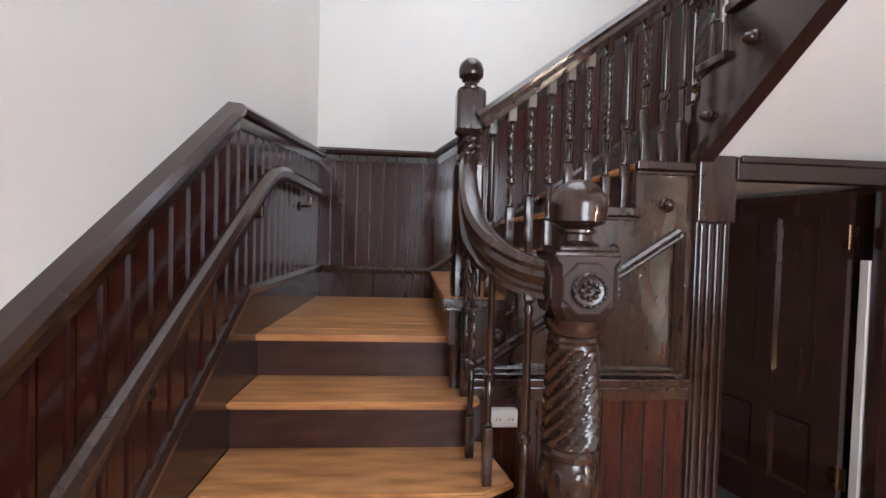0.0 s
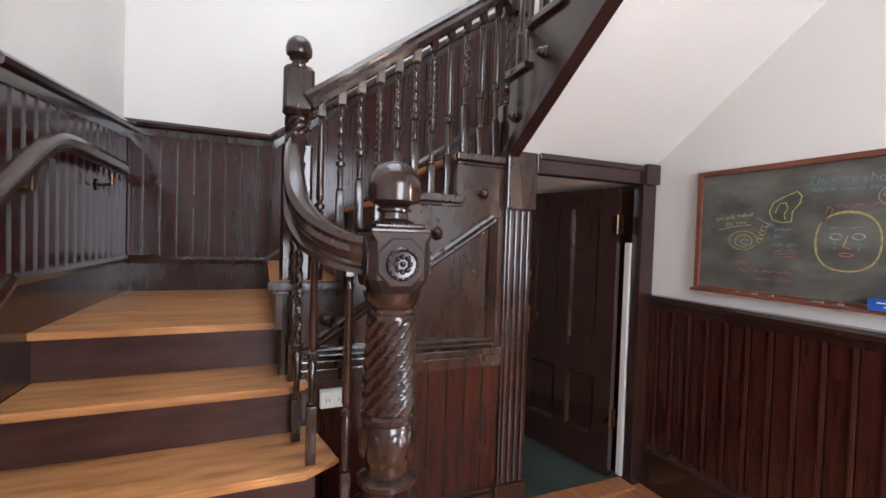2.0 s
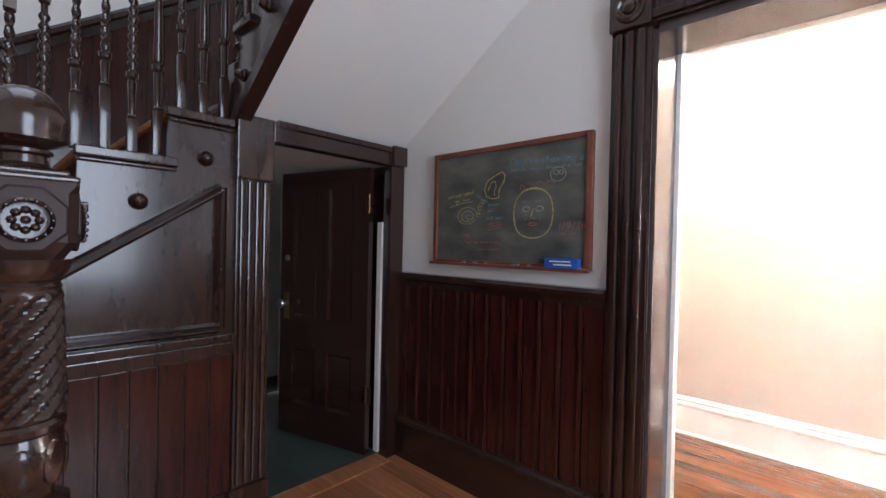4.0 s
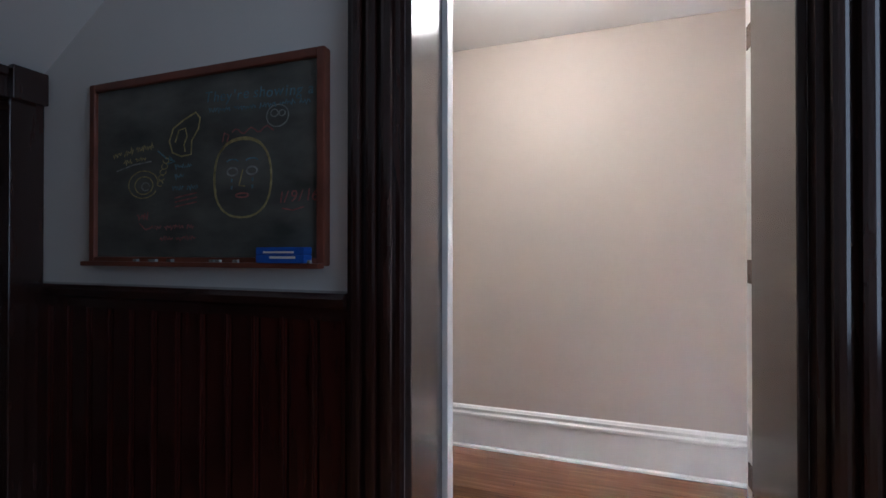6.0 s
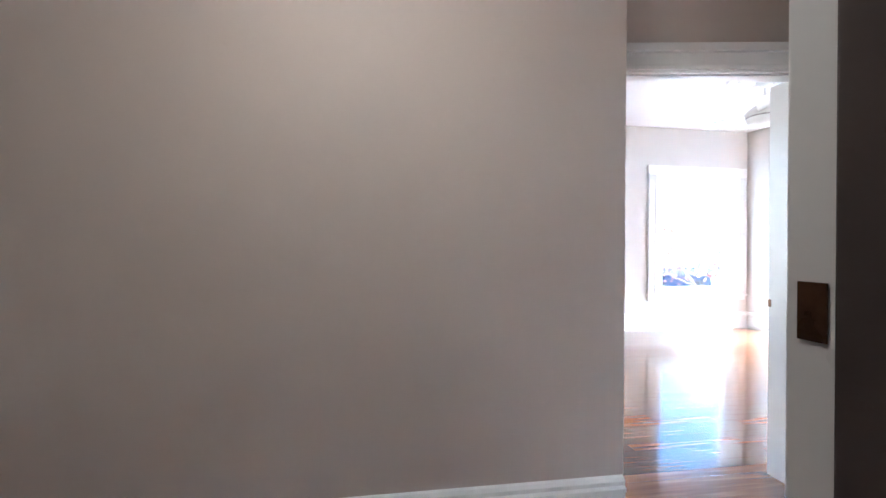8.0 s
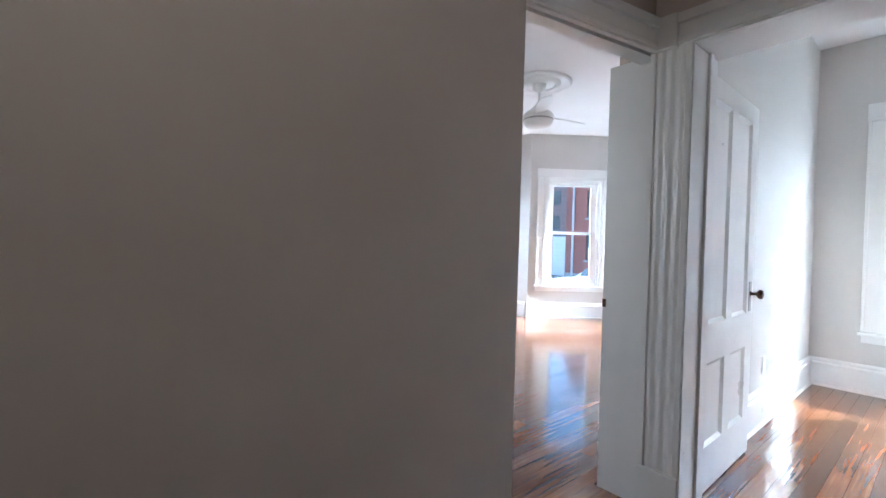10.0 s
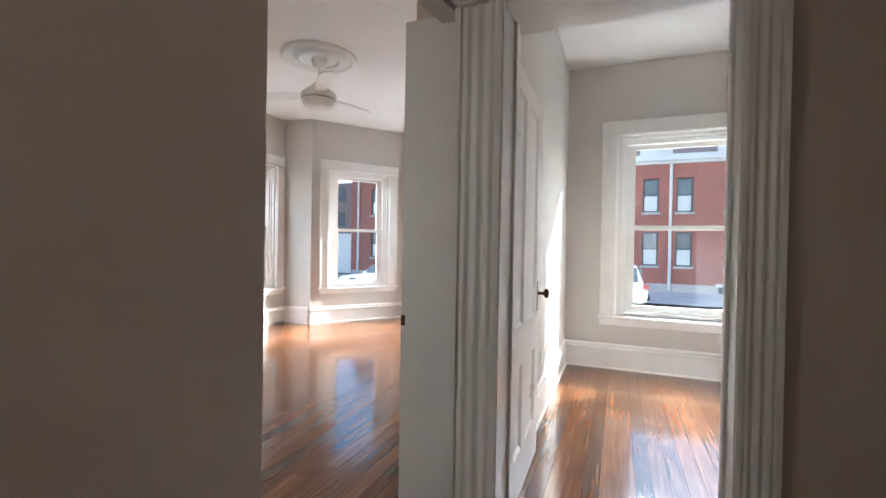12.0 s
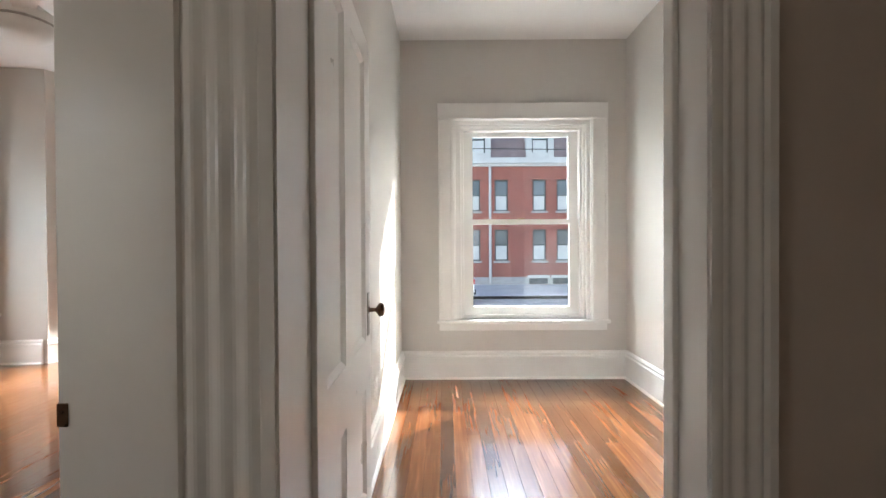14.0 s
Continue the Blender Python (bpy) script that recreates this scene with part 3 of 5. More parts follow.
# worn: gives the square head the paler colour
def baluster(cx, cy, z0, z1, kind, foot=0.16, head=0.07, worn=False):
    bm = boxes(((cx - 0.017, cy - 0.017, z0), (cx + 0.017, cy + 0.017, z0 + foot)), bevel=0.003)
    top = boxes(((cx - 0.016, cy - 0.016, z1 - head), (cx + 0.016, cy + 0.016, z1)), bevel=0.003)
    a, b = z0 + foot, z1 - head
    L = b - a
    lo = a + min(0.2, L * 0.32)
    pr = [(0.010, a), (0.017, a + 0.008), (0.011, a + 0.016), (0.011, a + 0.024), (0.0155, lo - 0.03), (0.010, lo - 0.02), (0.021, lo - 0.012), (0.021, lo + 0.006), (0.010, lo + 0.014)]
    tw = ()
    if kind == 0:
        pr += [(0.0155, lo + 0.03), (0.0135, b - 0.02)]
        tw = [(lo + 0.03, b - 0.02, 2, 0.38, L * 5.5)]
    elif kind == 1:
        k = int((b - lo - 0.05) / 0.034)
        for i in range(k):
            z = lo + 0.025 + i * 0.034
            pr += [(0.0095, z), (0.0165, z + 0.012), (0.0165, z + 0.02), (0.0095, z + 0.032)]
    else:
        pr += [(0.0165, lo + 0.03), (0.012, b - 0.05), (0.016, b - 0.03)]
    pr += [(0.010, b - 0.012), (0.016, b - 0.006), (0.012, b)]
    lathe(bm, cx, cy, pr, 12, tw)
    ob = sp("baluster", bm, M_BROWN, ("spiral-turned baluster", "bead-turned baluster", "plain tapered baluster")[kind], True)
    top.transform(Matrix.Translation((-0.4, -2.0, 0)))
    part("head", top, M_PALE if worn else M_BROWN, ob, "pale square head" if worn else "")


def rail2(x):
    return 1.912 + 0.735 * (x - 0.85)


BY = 2.535
kinds = [2, 0, 0, 1, 0, 0, 1, 2, 0, 2, 2]
for i in range(11):
    x = 0.892 + i * 0.0835
    z = max([0.955] + [zz for zz, xx in R2 if xx <= x + 0.017])
    baluster(x, BY, z, rail2(x) - 0.02, kinds[i], 0.14 + 0.05 * (i % 3), worn=0 < i < 6)
sp("handrail", sweep(bmesh.new(), [(0.84, BY, rail2(0.84)), (1.2, BY, rail2(1.2)), (1.78, BY, rail2(1.78))], RAILPROF), M_BROWN, "worn moulded wooden handrail", True)
CURVE = spline([(0.80, 2.56, 1.735), (0.782, 2.46, 1.665), (0.775, 2.33, 1.56), (0.785, 2.20, 1.455), (0.83, 2.08, 1.375), (0.91, 2.01, 1.325), (1.0, 1.985, 1.305)])
CURVEPROF = [(-0.030, -0.030), (-0.022, -0.040), (-0.022, -0.052), (-0.036, -0.060), (-0.036, -0.076), (0.036, -0.076), (0.036, -0.060), (0.022, -0.052), (0.022, -0.040), (0.030, -0.030)] + RAILPROF[3:] + RAILPROF[:1]
sp("curved_handrail", sweep(bmesh.new(), CURVE, CURVEPROF), M_BROWN, "handrail curving down to the newel", True)
baluster(0.79, 2.455, 0.76, 1.63, 0)
baluster(0.80, 2.33, 0.57, 1.53, 0)
baluster(0.835, 2.14, 0.57, 1.39, 2, 0.2)
baluster(0.935, 2.035, 0.38, 1.29, 2, 0.2)
baluster(0.795, 2.55, 0.955, 1.69, 0)

# third flight, rising towards the entrance
SLO = 0.69


def soff(y):
    return 1.776 + SLO * (2.43 - y)


sp("stringer_upper", prism(bmesh.new(), [(2.455, soff(2.455)), (2.455, 2.10), (2.30, 2.14), (2.30, 2.29), (2.06, 2.31), (2.06, 2.48), (1.80, 2.50), (1.80, 2.68), (1.5, 2.70), (1.5, 2.9), (0.6, 3.5), (0.6, soff(0.6))], "x", 1.755, 1.79), M_BROWN)
sp("stringer_edge", sweep(bmesh.new(), [(1.772, 2.46, soff(2.46)), (1.772, 0.6, soff(0.6))], [(-0.03, -0.02), (0.035, -0.02), (0.035, 0.035), (-0.03, 0.035)]), M_DARK)
for (ya, yb, z) in [(2.46, 2.29, 2.145), (2.30, 2.05, 2.315), (2.06, 1.79, 2.505)]:
    sp("tread_return", boxes(((1.73, min(ya, yb), z - 0.02), (1.80, max(ya, yb), z + 0.012)), bevel=0.005), M_BROWN)
for y, z in [(2.394, 1.935), (2.175, 2.151), (1.93, 2.33)]:
    bm = lathe(bmesh.new(), 0, 0, [(0.026, 0), (0.028, 0.006), (0.02, 0.012), (0.022, 0.02), (0.018, 0.03), (0.01, 0.038), (0.003, 0.04)], 16)
    bm.transform(Matrix.Translation((1.755, y, z)) @ Matrix.Rotation(radians(-90), 4, "Y"))
    sp("stud", bm, M_DARK, "turned round wooden stud", True)
for i, (y, z) in enumerate([(2.40, 2.15), (2.32, 2.15), (2.22, 2.32), (2.12, 2.32), (2.0, 2.51), (1.9, 2.51)]):
    baluster(1.775, y, z, z + 0.85, i % 3)
structure("ceiling_stair_soffit", prism(bmesh.new(), [(2.50, soff(2.50) + 0.02), (2.50, soff(2.50) + 0.12), (-0.6, soff(-0.6) + 0.12), (-0.6, soff(-0.6) + 0.02)], "x", 1.792, XR), M_PLASTER, "white plastered sloping underside of the upper flight", "ceiling")

# ---- wall panelling ----
def cap_left(y):
    return 1.865 + 0.074 * (y - 2.43) if y > 2.43 else 1.865 - 0.703 * (2.43 - y)


def skirt_left(y):
    return 1.165 if y > 2.57 else 1.165 - 0.645 * (2.57 - y)


wains = tagged(thing("wainscot_left", "dark red-brown stained beadboard wainscot", "wainscot", (0, 0, 0)), kind="structure")
for i in range(48):
    y0 = -0.15 + i * 0.0945
    y1 = min(y0 + 0.087, YB - 0.005)
    if y0 > YB - 0.03:
        break
    bm = prism(bmesh.new(), [(y0, max(0.02, skirt_left(y0))), (y1, max(0.02, skirt_left(y1))), (y1, cap_left(y1) - 0.02), (y0, cap_left(y0) - 0.02)], "x", XL + 0.004, XL + 0.018)
    prism(bm, [(y1 - 0.02, max(0.02, skirt_left(y1 - 0.02))), (y1 - 0.006, max(0.02, skirt_left(y1))), (y1 - 0.006, cap_left(y1) - 0.02), (y1 - 0.02, cap_left(y1 - 0.02) - 0.02)], "x", XL + 0.016, XL + 0.0245)
    part("board", bm, M_DARKB, wains)
part("backing", prism(bmesh.new(), [(-0.2, 0), (YB, 0), (YB, 1.95), (2.43, 1.86), (-0.2, 0.01)], "x", XL + 0.001, XL + 0.007), M_DARK, wains)
part("skirting", prism(bmesh.new(), [(0.79, 0), (YB, 0), (YB, 1.145), (2.57, 1.145), (0.79, 0.01)], "x", XL + 0.007, XL + 0.024), M_DARK, wains)
part("cap", sweep(bmesh.new(), [(XL, -0.2, cap_left(-0.2)), (XL, 2.43, 1.865), (XL, YB, 1.98)], [(0, -0.055), (0.03, -0.055), (0.034, -0.01), (0.06, 0.0), (0.066, 0.022), (0.05, 0.04), (0, 0.044)]), M_DARK, wains)
part("skirting_moulding", sweep(bmesh.new(), [(XL, 0.80, skirt_left(0.80)), (XL, 2.57, 1.165), (XL, YB, 1.165)], [(0, -0.025), (0.034, -0.025), (0.04, 0.0), (0.03, 0.022), (0, 0.026)]), M_BROWN, wains)

wains = tagged(thing("wainscot_back", "dark stained beadboard wainscot round the landing", "wainscot", (0, 0, 0)), kind="structure")


def lift(x):
    return max(0.0, x - 0.70) * 0.70


for i in range(28):
    x0 = XL + 0.02 + i * 0.0945
    x1 = x0 + 0.087
    if x1 > 2.6:
        break
    bead = prism(bmesh.new(), [(x1 - 0.02, 1.12 + lift(x1)), (x1 - 0.006, 1.12 + lift(x1)), (x1 - 0.006, 1.98 + lift(x1)), (x1 - 0.02, 1.98 + lift(x1 - 0.02))], "y", YB - 0.0245, YB - 0.016)
    part("board", prism(bead, [(x0, 1.12 + lift(x0)), (x1, 1.12 + lift(x1)), (x1, 1.98 + lift(x1)), (x0, 1.98 + lift(x0))], "y", YB - 0.018, YB - 0.004), M_DARKB, wains)
part("backing", prism(bmesh.new(), [(XL, 0.9), (1.9, 0.9), (2.68, 2.0), (2.68, 3.35), (0.75, 1.99), (XL, 1.99)], "y", YB - 0.008, YB - 0.001), M_DARK, wains)
part("skirting", prism(bmesh.new(), [(XL, 0.9), (1.6, 0.9), (2.3, 2.2), (0.7, 1.13), (XL, 1.13)], "y", YB - 0.026, YB - 0.008), M_DARK, wains)
part("cap", sweep(bmesh.new(), [(2.6, YB, 2.0 + lift(2.6)), (0.72, YB, 2.0), (XL, YB, 2.0)][::-1], [(0, -0.055), (0.03, -0.055), (0.034, -0.01), (0.06, 0.0), (0.066, 0.022), (0.05, 0.04), (0, 0.044)]), M_DARK, wains)
part("skirting_moulding", sweep(bmesh.new(), [(XL, YB, 1.16), (0.70, YB, 1.16), (2.3, YB, 1.16 + lift(2.3))], [(0, -0.028), (0.034, -0.028), (0.04, 0.0), (0.03, 0.025), (0, 0.03)]), M_BROWN, wains)


def right_wainscot(y0, y1):
    w = tagged(thing("wainscot_right", "dark red-brown beadboard wainscot with a moulded cap", "wainscot", (0, 0, 0)), kind="structure")
    k = max(1, round((y1 - y0) / 0.092))
    s = (y1 - y0) / k
    for i in range(k):
        part("board", boxes(((XR - 0.018, y0 + i * s + 0.003, 0.22), (XR - 0.004, y0 + (i + 1) * s - 0.004, 1.02)), ((XR - 0.026, y0 + i * s + 0.008, 0.24), (XR - 0.016, y0 + i * s + 0.02, 1.01)), bevel=0.003), M_DARKB, w)
    part("backing", boxes(((XR - 0.008, y0, 0), (XR - 0.001, y1, 1.03))), M_DARK, w)
    part("baseboard", boxes(((XR - 0.03, y0, 0), (XR - 0.008, y1, 0.215)), bevel=0.003), M_DARK, w)
    part("base_moulding", sweep(bmesh.new(), [(XR, y1, 0.215), (XR, y0, 0.215)], [(0, 0), (0.045, 0), (0.042, 0.016), (0.028, 0.024), (0.026, 0.036), (0, 0.04)]), M_BROWN, w)
    part("cap", sweep(bmesh.new(), [(XR, y1, 1.04), (XR, y0, 1.04)], [(0, -0.04), (0.025, -0.04), (0.03, -0.01), (0.05, 0.0), (0.055, 0.02), (0.042, 0.034), (0, 0.036)]), M_DARK, w)


right_wainscot(1.195, 2.435)
right_wainscot(-1.2, 0.073)

# ---- cased opening into the flat ----
casing = tagged(thing("door_casing_flat", "dark fluted door casing with round corner blocks", "door casing", (XR, 0.64, 0)), kind="structure")


def cp(name, bm, mat, label="", smooth=False):
    bm.transform(Matrix.Translation((-XR, -0.64, 0)))
    return part(name, bm, mat, casing, label, smooth)


for ya in (OY1, OY0 - 0.145):
    cp("leg", boxes(((XR - 0.03, ya, 0), (XR, ya + 0.145, 2.068))), M_DARK)
    for k in range(3):
        cp("reed", boxes(((XR - 0.048, ya + 0.016 + k * 0.042, 0.26), (XR - 0.03, ya + 0.044 + k * 0.042, 2.06)), bevel=0.0085), M_DARK)
    cp("plinth", boxes(((XR - 0.055, ya - 0.004, 0), (XR - 0.001, ya + 0.15, 0.26)), bevel=0.005), M_DARK)
    cp("corner_block", boxes(((XR - 0.055, ya - 0.005, 2.068), (XR, ya + 0.15, 2.215)), bevel=0.005), M_DARK)
    bm = lathe(bmesh.new(), 0, 0, [(0.055, 0), (0.055, 0.008), (0.044, 0.012), (0.036, 0.004), (0.026, 0.004), (0.022, 0.014), (0.012, 0.02), (0.002, 0.021)], 24)
    bm.transform(Matrix.Translation((XR - 0.055, ya + 0.0725, 2.142)) @ Matrix.Rotation(radians(-90), 4, "Y"))
    cp("bullseye", bm, M_BROWN, "turned round rosette", True)
cp("head", boxes(((XR - 0.03, OY0 - 0.0, 2.075), (XR, OY1, 2.21)), ((XR - 0.046, OY0, 2.085), (XR - 0.03, OY1, 2.115)), ((XR - 0.046, OY0, 2.165), (XR - 0.03, OY1, 2.2)), bevel=0.004), M_DARK)
cp("jamb", boxes(((XR, OY1 - 0.018, 0), (2.945, OY1, OZ)), bevel=0.003), M_JAMB, "scuffed dark grey painted jamb")
cp("jamb", boxes(((XR, OY0, 0), (2.945, OY0 + 0.018, OZ)), bevel=0.003), M_JAMB, "scuffed dark grey painted jamb")
cp("jamb_head", boxes(((XR, OY0 + 0.018, OZ - 0.018), (2.945, OY1 - 0.018, OZ + 0.03))), M_JAMB)
for ya, yb in ((OY1 - 0.035, OY1 + 0.10), (OY0 - 0.10, OY0 + 0.012)):
    cp("white_edge", boxes(((2.945, ya, 0), (3.0, yb, OZ + 0.1)), bevel=0.004), M_TRIM, "white painted chipped edge")
cp("white_head", boxes(((2.945, OY0 - 0.1, OZ - 0.02), (3.0, OY1 + 0.1, OZ + 0.1)), bevel=0.004), M_TRIM, "white painted edge")
for z in (1.13, 0.62, 1.72):
    cp("strike_plate", boxes(((2.955, OY0 + 0.0115, z - 0.03), (2.985, OY0 + 0.0145, z + 0.03)), bevel=0.001), M_BRONZE, "dark metal strike plate")
cp("threshold", boxes(((XR - 0.02, OY0, -0.02), (XF, OY1, 0.012)), bevel=0.005), M_HFLOOR)

# ---- cupboard under the stair ----
cup = tagged(thing("door_casing_cupboard", "dark wooden casing of the stair cupboard", "door casing", (2.3, 2.44, 0)), kind="structure")


def up(name, bm, mat, label="", smooth=False, parent=None):
    bm.transform(Matrix.Translation((-2.3, -2.44, 0)))
    return part(name, bm, mat, parent or cup, label, smooth)


up("leg", boxes(((2.60, 2.415, 0), (2.70 - 0.002, 2.48, 1.69)), bevel=0.004), M_DARK)
up("head", boxes(((1.905, 2.415, 1.685), (2.70 - 0.002, 2.48, 1.78)), ((1.913, 2.40, 1.755), (2.594, 2.414, 1.784)), bevel=0.004), M_DARK)
up("corner_block", boxes(((2.596, 2.388, 1.683), (2.6955, 2.4145, 1.793)), bevel=0.004), M_DARK)
up("threshold", boxes(((1.91, 2.38, -0.02), (2.60, 2.50, 0.01)), bevel=0.004), M_HFLOOR, "worn bare wooden threshold")
structure("wall_cupboard_left", boxes(((1.79, 2.56, 0.0), (1.84, YB, 1.70))), M_PLASTER, "white plaster wall inside the cupboard", "wall")
structure("ceiling_cupboard", boxes(((1.79, 2.48, 1.70), (XR, YB - 0.03, 1.72))), M_PLASTER, "white plaster ceiling inside the cupboard", "ceiling")
structure("baseboard_cupboard", boxes(((1.842, 2.6, 0), (1.862, YB, 0.13)), ((1.862, YB - 0.02, 0), (XR, YB, 0.13))), M_GREEN, "dark green painted cupboard baseboard", "baseboard")
structure("wall_cupboard_back", boxes(((1.84, YB - 0.015, 0.13), (XR, YB - 0.001, 1.7))), M_PLASTER, "white plaster back wall of the cupboard", "wall")


def panel_door(name, w, h, panels, mat, label, t=0.04, knob_z=0.93, knob_mat=None, knob_x=None, plate=True):
    """A door leaf in local x 0..w, z 0..h, faces at y 0 and t; panels: (x0, z0, x1, z1)."""
    d = thing(name, label, "door")
    bm = bmesh.new()
    xs = sorted({0, w, *[p[0] for p in panels], *[p[2] for p in panels]})
    zs = sorted({0, h, *[p[1] for p in panels], *[p[3] for p in panels]})
    for i in range(len(xs) - 1):
        for j in range(len(zs) - 1):
            cx, cz = (xs[i] + xs[i + 1]) / 2, (zs[j] + zs[j + 1]) / 2
            if not any(p[0] < cx < p[2] and p[1] < cz < p[3] for p in panels):
                box(bm, (xs[i], 0, zs[j]), (xs[i + 1], t, zs[j + 1]))
    bmesh.ops.remove_doubles(bm, verts=bm.verts, dist=1e-5)
    part("frame", bm, mat, d)
    for a, b, c, e in panels:
        bm = boxes(((a - 0.002, 0.012, b - 0.002), (c + 0.002, t - 0.012, e + 0.002)))
        part("panel", bm, mat, d)
        bm = bmesh.new()
        for s, y0, y1 in ((0, 0.001, 0.0135), (1, t - 0.0135, t - 0.001)):
            m = 0.022
            yo, yi = (y0, y1) if s == 0 else (y1, y0)
            o = [(a, b), (c, b), (c, e), (a, e)]
            q = [(a + m, b + m), (c - m, b + m), (c - m, e - m), (a + m, e - m)]
            ov = [bm.verts.new((p[0], yo, p[1])) for p in o]
            qv = [bm.verts.new((p[0], yi, p[1])) for p in q]
            for i in range(4):
                bm.faces.new((ov[i], ov[(i + 1) % 4], qv[(i + 1) % 4], qv[i]))
        part("panel_moulding", bm, mat, d)
    kx = knob_x if knob_x is not None else w - 0.06
    for s in (-1, 1):
        bm = lathe(bmesh.new(), 0, 0, [(0.018, 0), (0.018, 0.004), (0.009, 0.008), (0.008, 0.03), (0.014, 0.036), (0.026, 0.044), (0.028, 0.054), (0.022, 0.064), (0.008, 0.068), (0.001, 0.068)], 20)
        bm.transform(Matrix.Translation((kx, 0 if s < 0 else t, knob_z)) @ Matrix.Rotation(radians(90 if s < 0 else -90), 4, "X"))
        k = part("knob", bm, knob_mat or M_BRONZE, d, "dark bronze door knob", True)
        if not plate:
            continue
        part("plate", boxes(((kx - 0.022, -0.004 if s < 0 else t, knob_z - 0.10), (kx + 0.022, 0 if s < 0 else t + 0.004, knob_z + 0.07)), bevel=0.002), M_STEEL if mat is M_TRIM else M_BRASS, d, "worn metal lock plate")
    return d


def four_panels(w, h, st=0.11, mid=0.09, lock=0.62, top=0.11, bot=0.2, lockh=0.2):
    c0, c1 = w / 2 - mid / 2, w / 2 + mid / 2
    return [(st, bot, c0, lock), (c1, bot, w - st, lock), (st, lock + lockh, c0, h - top), (c1, lock + lockh, w - st, h - top)]


cd = panel_door("cupboard_door", 0.70, 1.66, four_panels(0.70, 1.66, lock=0.55), M_DARK, "dark-stained four-panel cupboard door standing open inwards", knob_z=0.83, knob_mat=M_STEEL)
cd.matrix_world = pose(2.565, 2.53, 0.012, 0, 0, 105)
bm = lathe(bmesh.new(), 0, 0, [(0.02, 0), (0.02, 0.006), (0.012, 0.012), (0.002, 0.014)], 16)
bm.transform(Matrix.Translation((0.64, 0.04, 1.12)) @ Matrix.Rotation(radians(-90), 4, "X"))
part("lock_cylinder", bm, M_STEEL, cd, "round steel lock cylinder", True)
for z in (0.35, 1.45):
    part("hinge", cyl(boxes(((-0.035, 0.036, z - 0.05), (0.03, 0.043, z + 0.05))), (-0.005, 0.047, z - 0.055), (-0.005, 0.047, z + 0.055), 0.008), M_BRONZE, cd, "brown metal butt hinge")
up("jamb", boxes(((2.624, 2.482, 0), (2.697, 2.66, 1.69))), M_DARK)
structure("trim_cupboard_stop", boxes(((2.590, 2.484, 0.02), (2.623, 2.52, 1.36))), M_PLASTER, "pale plaster strip behind the cupboard door", "trim")

# ---- chalkboard ----
board = thing("chalkboard", "wood-framed chalkboard with coloured chalk scribbles", "chalkboard", (XR - 0.012, 1.703, 1.142))
BW, BH = 0.88, 0.575


def bp(name, bm, mat, label=""):
    bm.transform(Matrix.Rotation(radians(-90), 4, "Z"))
    return part(name, bm, mat, board, label)


bp("slate", boxes(((-BW / 2 + 0.015, -0.008, 0.012), (BW / 2 - 0.015, 0.008, BH - 0.015))), M_BLACKBOARD)
for a, b in [((-BW / 2, -0.02, 0), (-BW / 2 + 0.024, 0.01, BH)), ((BW / 2 - 0.024, -0.02, 0), (BW / 2, 0.01, BH)), ((-BW / 2 + 0.024, -0.02, BH - 0.024), (BW / 2 - 0.024, 0.01, BH)), ((-BW / 2 + 0.024, -0.02, 0), (BW / 2 - 0.024, 0.01, 0.022))]:
    bp("frame_rail", boxes((a, b), bevel=0.004), M_REDWOOD)
bp("chalk_tray", boxes(((-BW / 2, -0.045, -0.006), (BW / 2, -0.018, 0.008)), bevel=0.003), M_REDWOOD)


def chalk_line(pts, col, w=0.005):
    bm = bmesh.new()
    pts = [Vector((x, 0, z)) for x, z in pts]
    vs = []
    for i, p in enumerate(pts):
        d = (pts[min(i + 1, len(pts) - 1)] - pts[max(i - 1, 0)]).normalized()
        n_ = Vector((-d.z, 0, d.x)) * w / 2
        vs.append([bm.verts.new((q.x, y, q.z)) for q, y in ((p - n_, -0.0085), (p + n_, -0.0085), (p + n_, -0.0092), (p - n_, -0.0092))])
    for a, b in zip(vs, vs[1:]):
        for i in range(4):
            bm.faces.new((a[i], a[(i + 1) % 4], b[(i + 1) % 4], b[i]))
    bp("chalk_stroke", bm, CHALK[col])


rc = random.Random(4)


def oval(cx, cz, rx, rz, a0=0, a1=360, n_=40, sq=0.0):
    return [(cx + rx * math.cos(radians(a0 + (a1 - a0) * i / n_)) * (1 + sq * math.sin(2 * radians(a0 + (a1 - a0) * i / n_)) ** 2), cz + rz * math.sin(radians(a0 + (a1 - a0) * i / n_)) * (1 + sq * math.sin(2 * radians(a0 + (a1 - a0) * i / n_)) ** 2)) for i in range(n_ + 1)]


def scrawl(x0, x1, z, col, h=0.010, w=0.0035, slope=0.0):
    words, x = [], x0
    while x < x1 - 0.012:
        ln = min(rc.uniform(0.035, 0.08), x1 - x)
        k = max(5, int(ln / 0.004))
        chalk_line([(x + ln * i / k, z + slope * (x - x0 + ln * i / k) + h * (0.6 * math.sin(i * 2.4 + x * 50) + rc.uniform(-0.4, 0.4))) for i in range(k + 1)], col, w)
        x += ln + 0.014


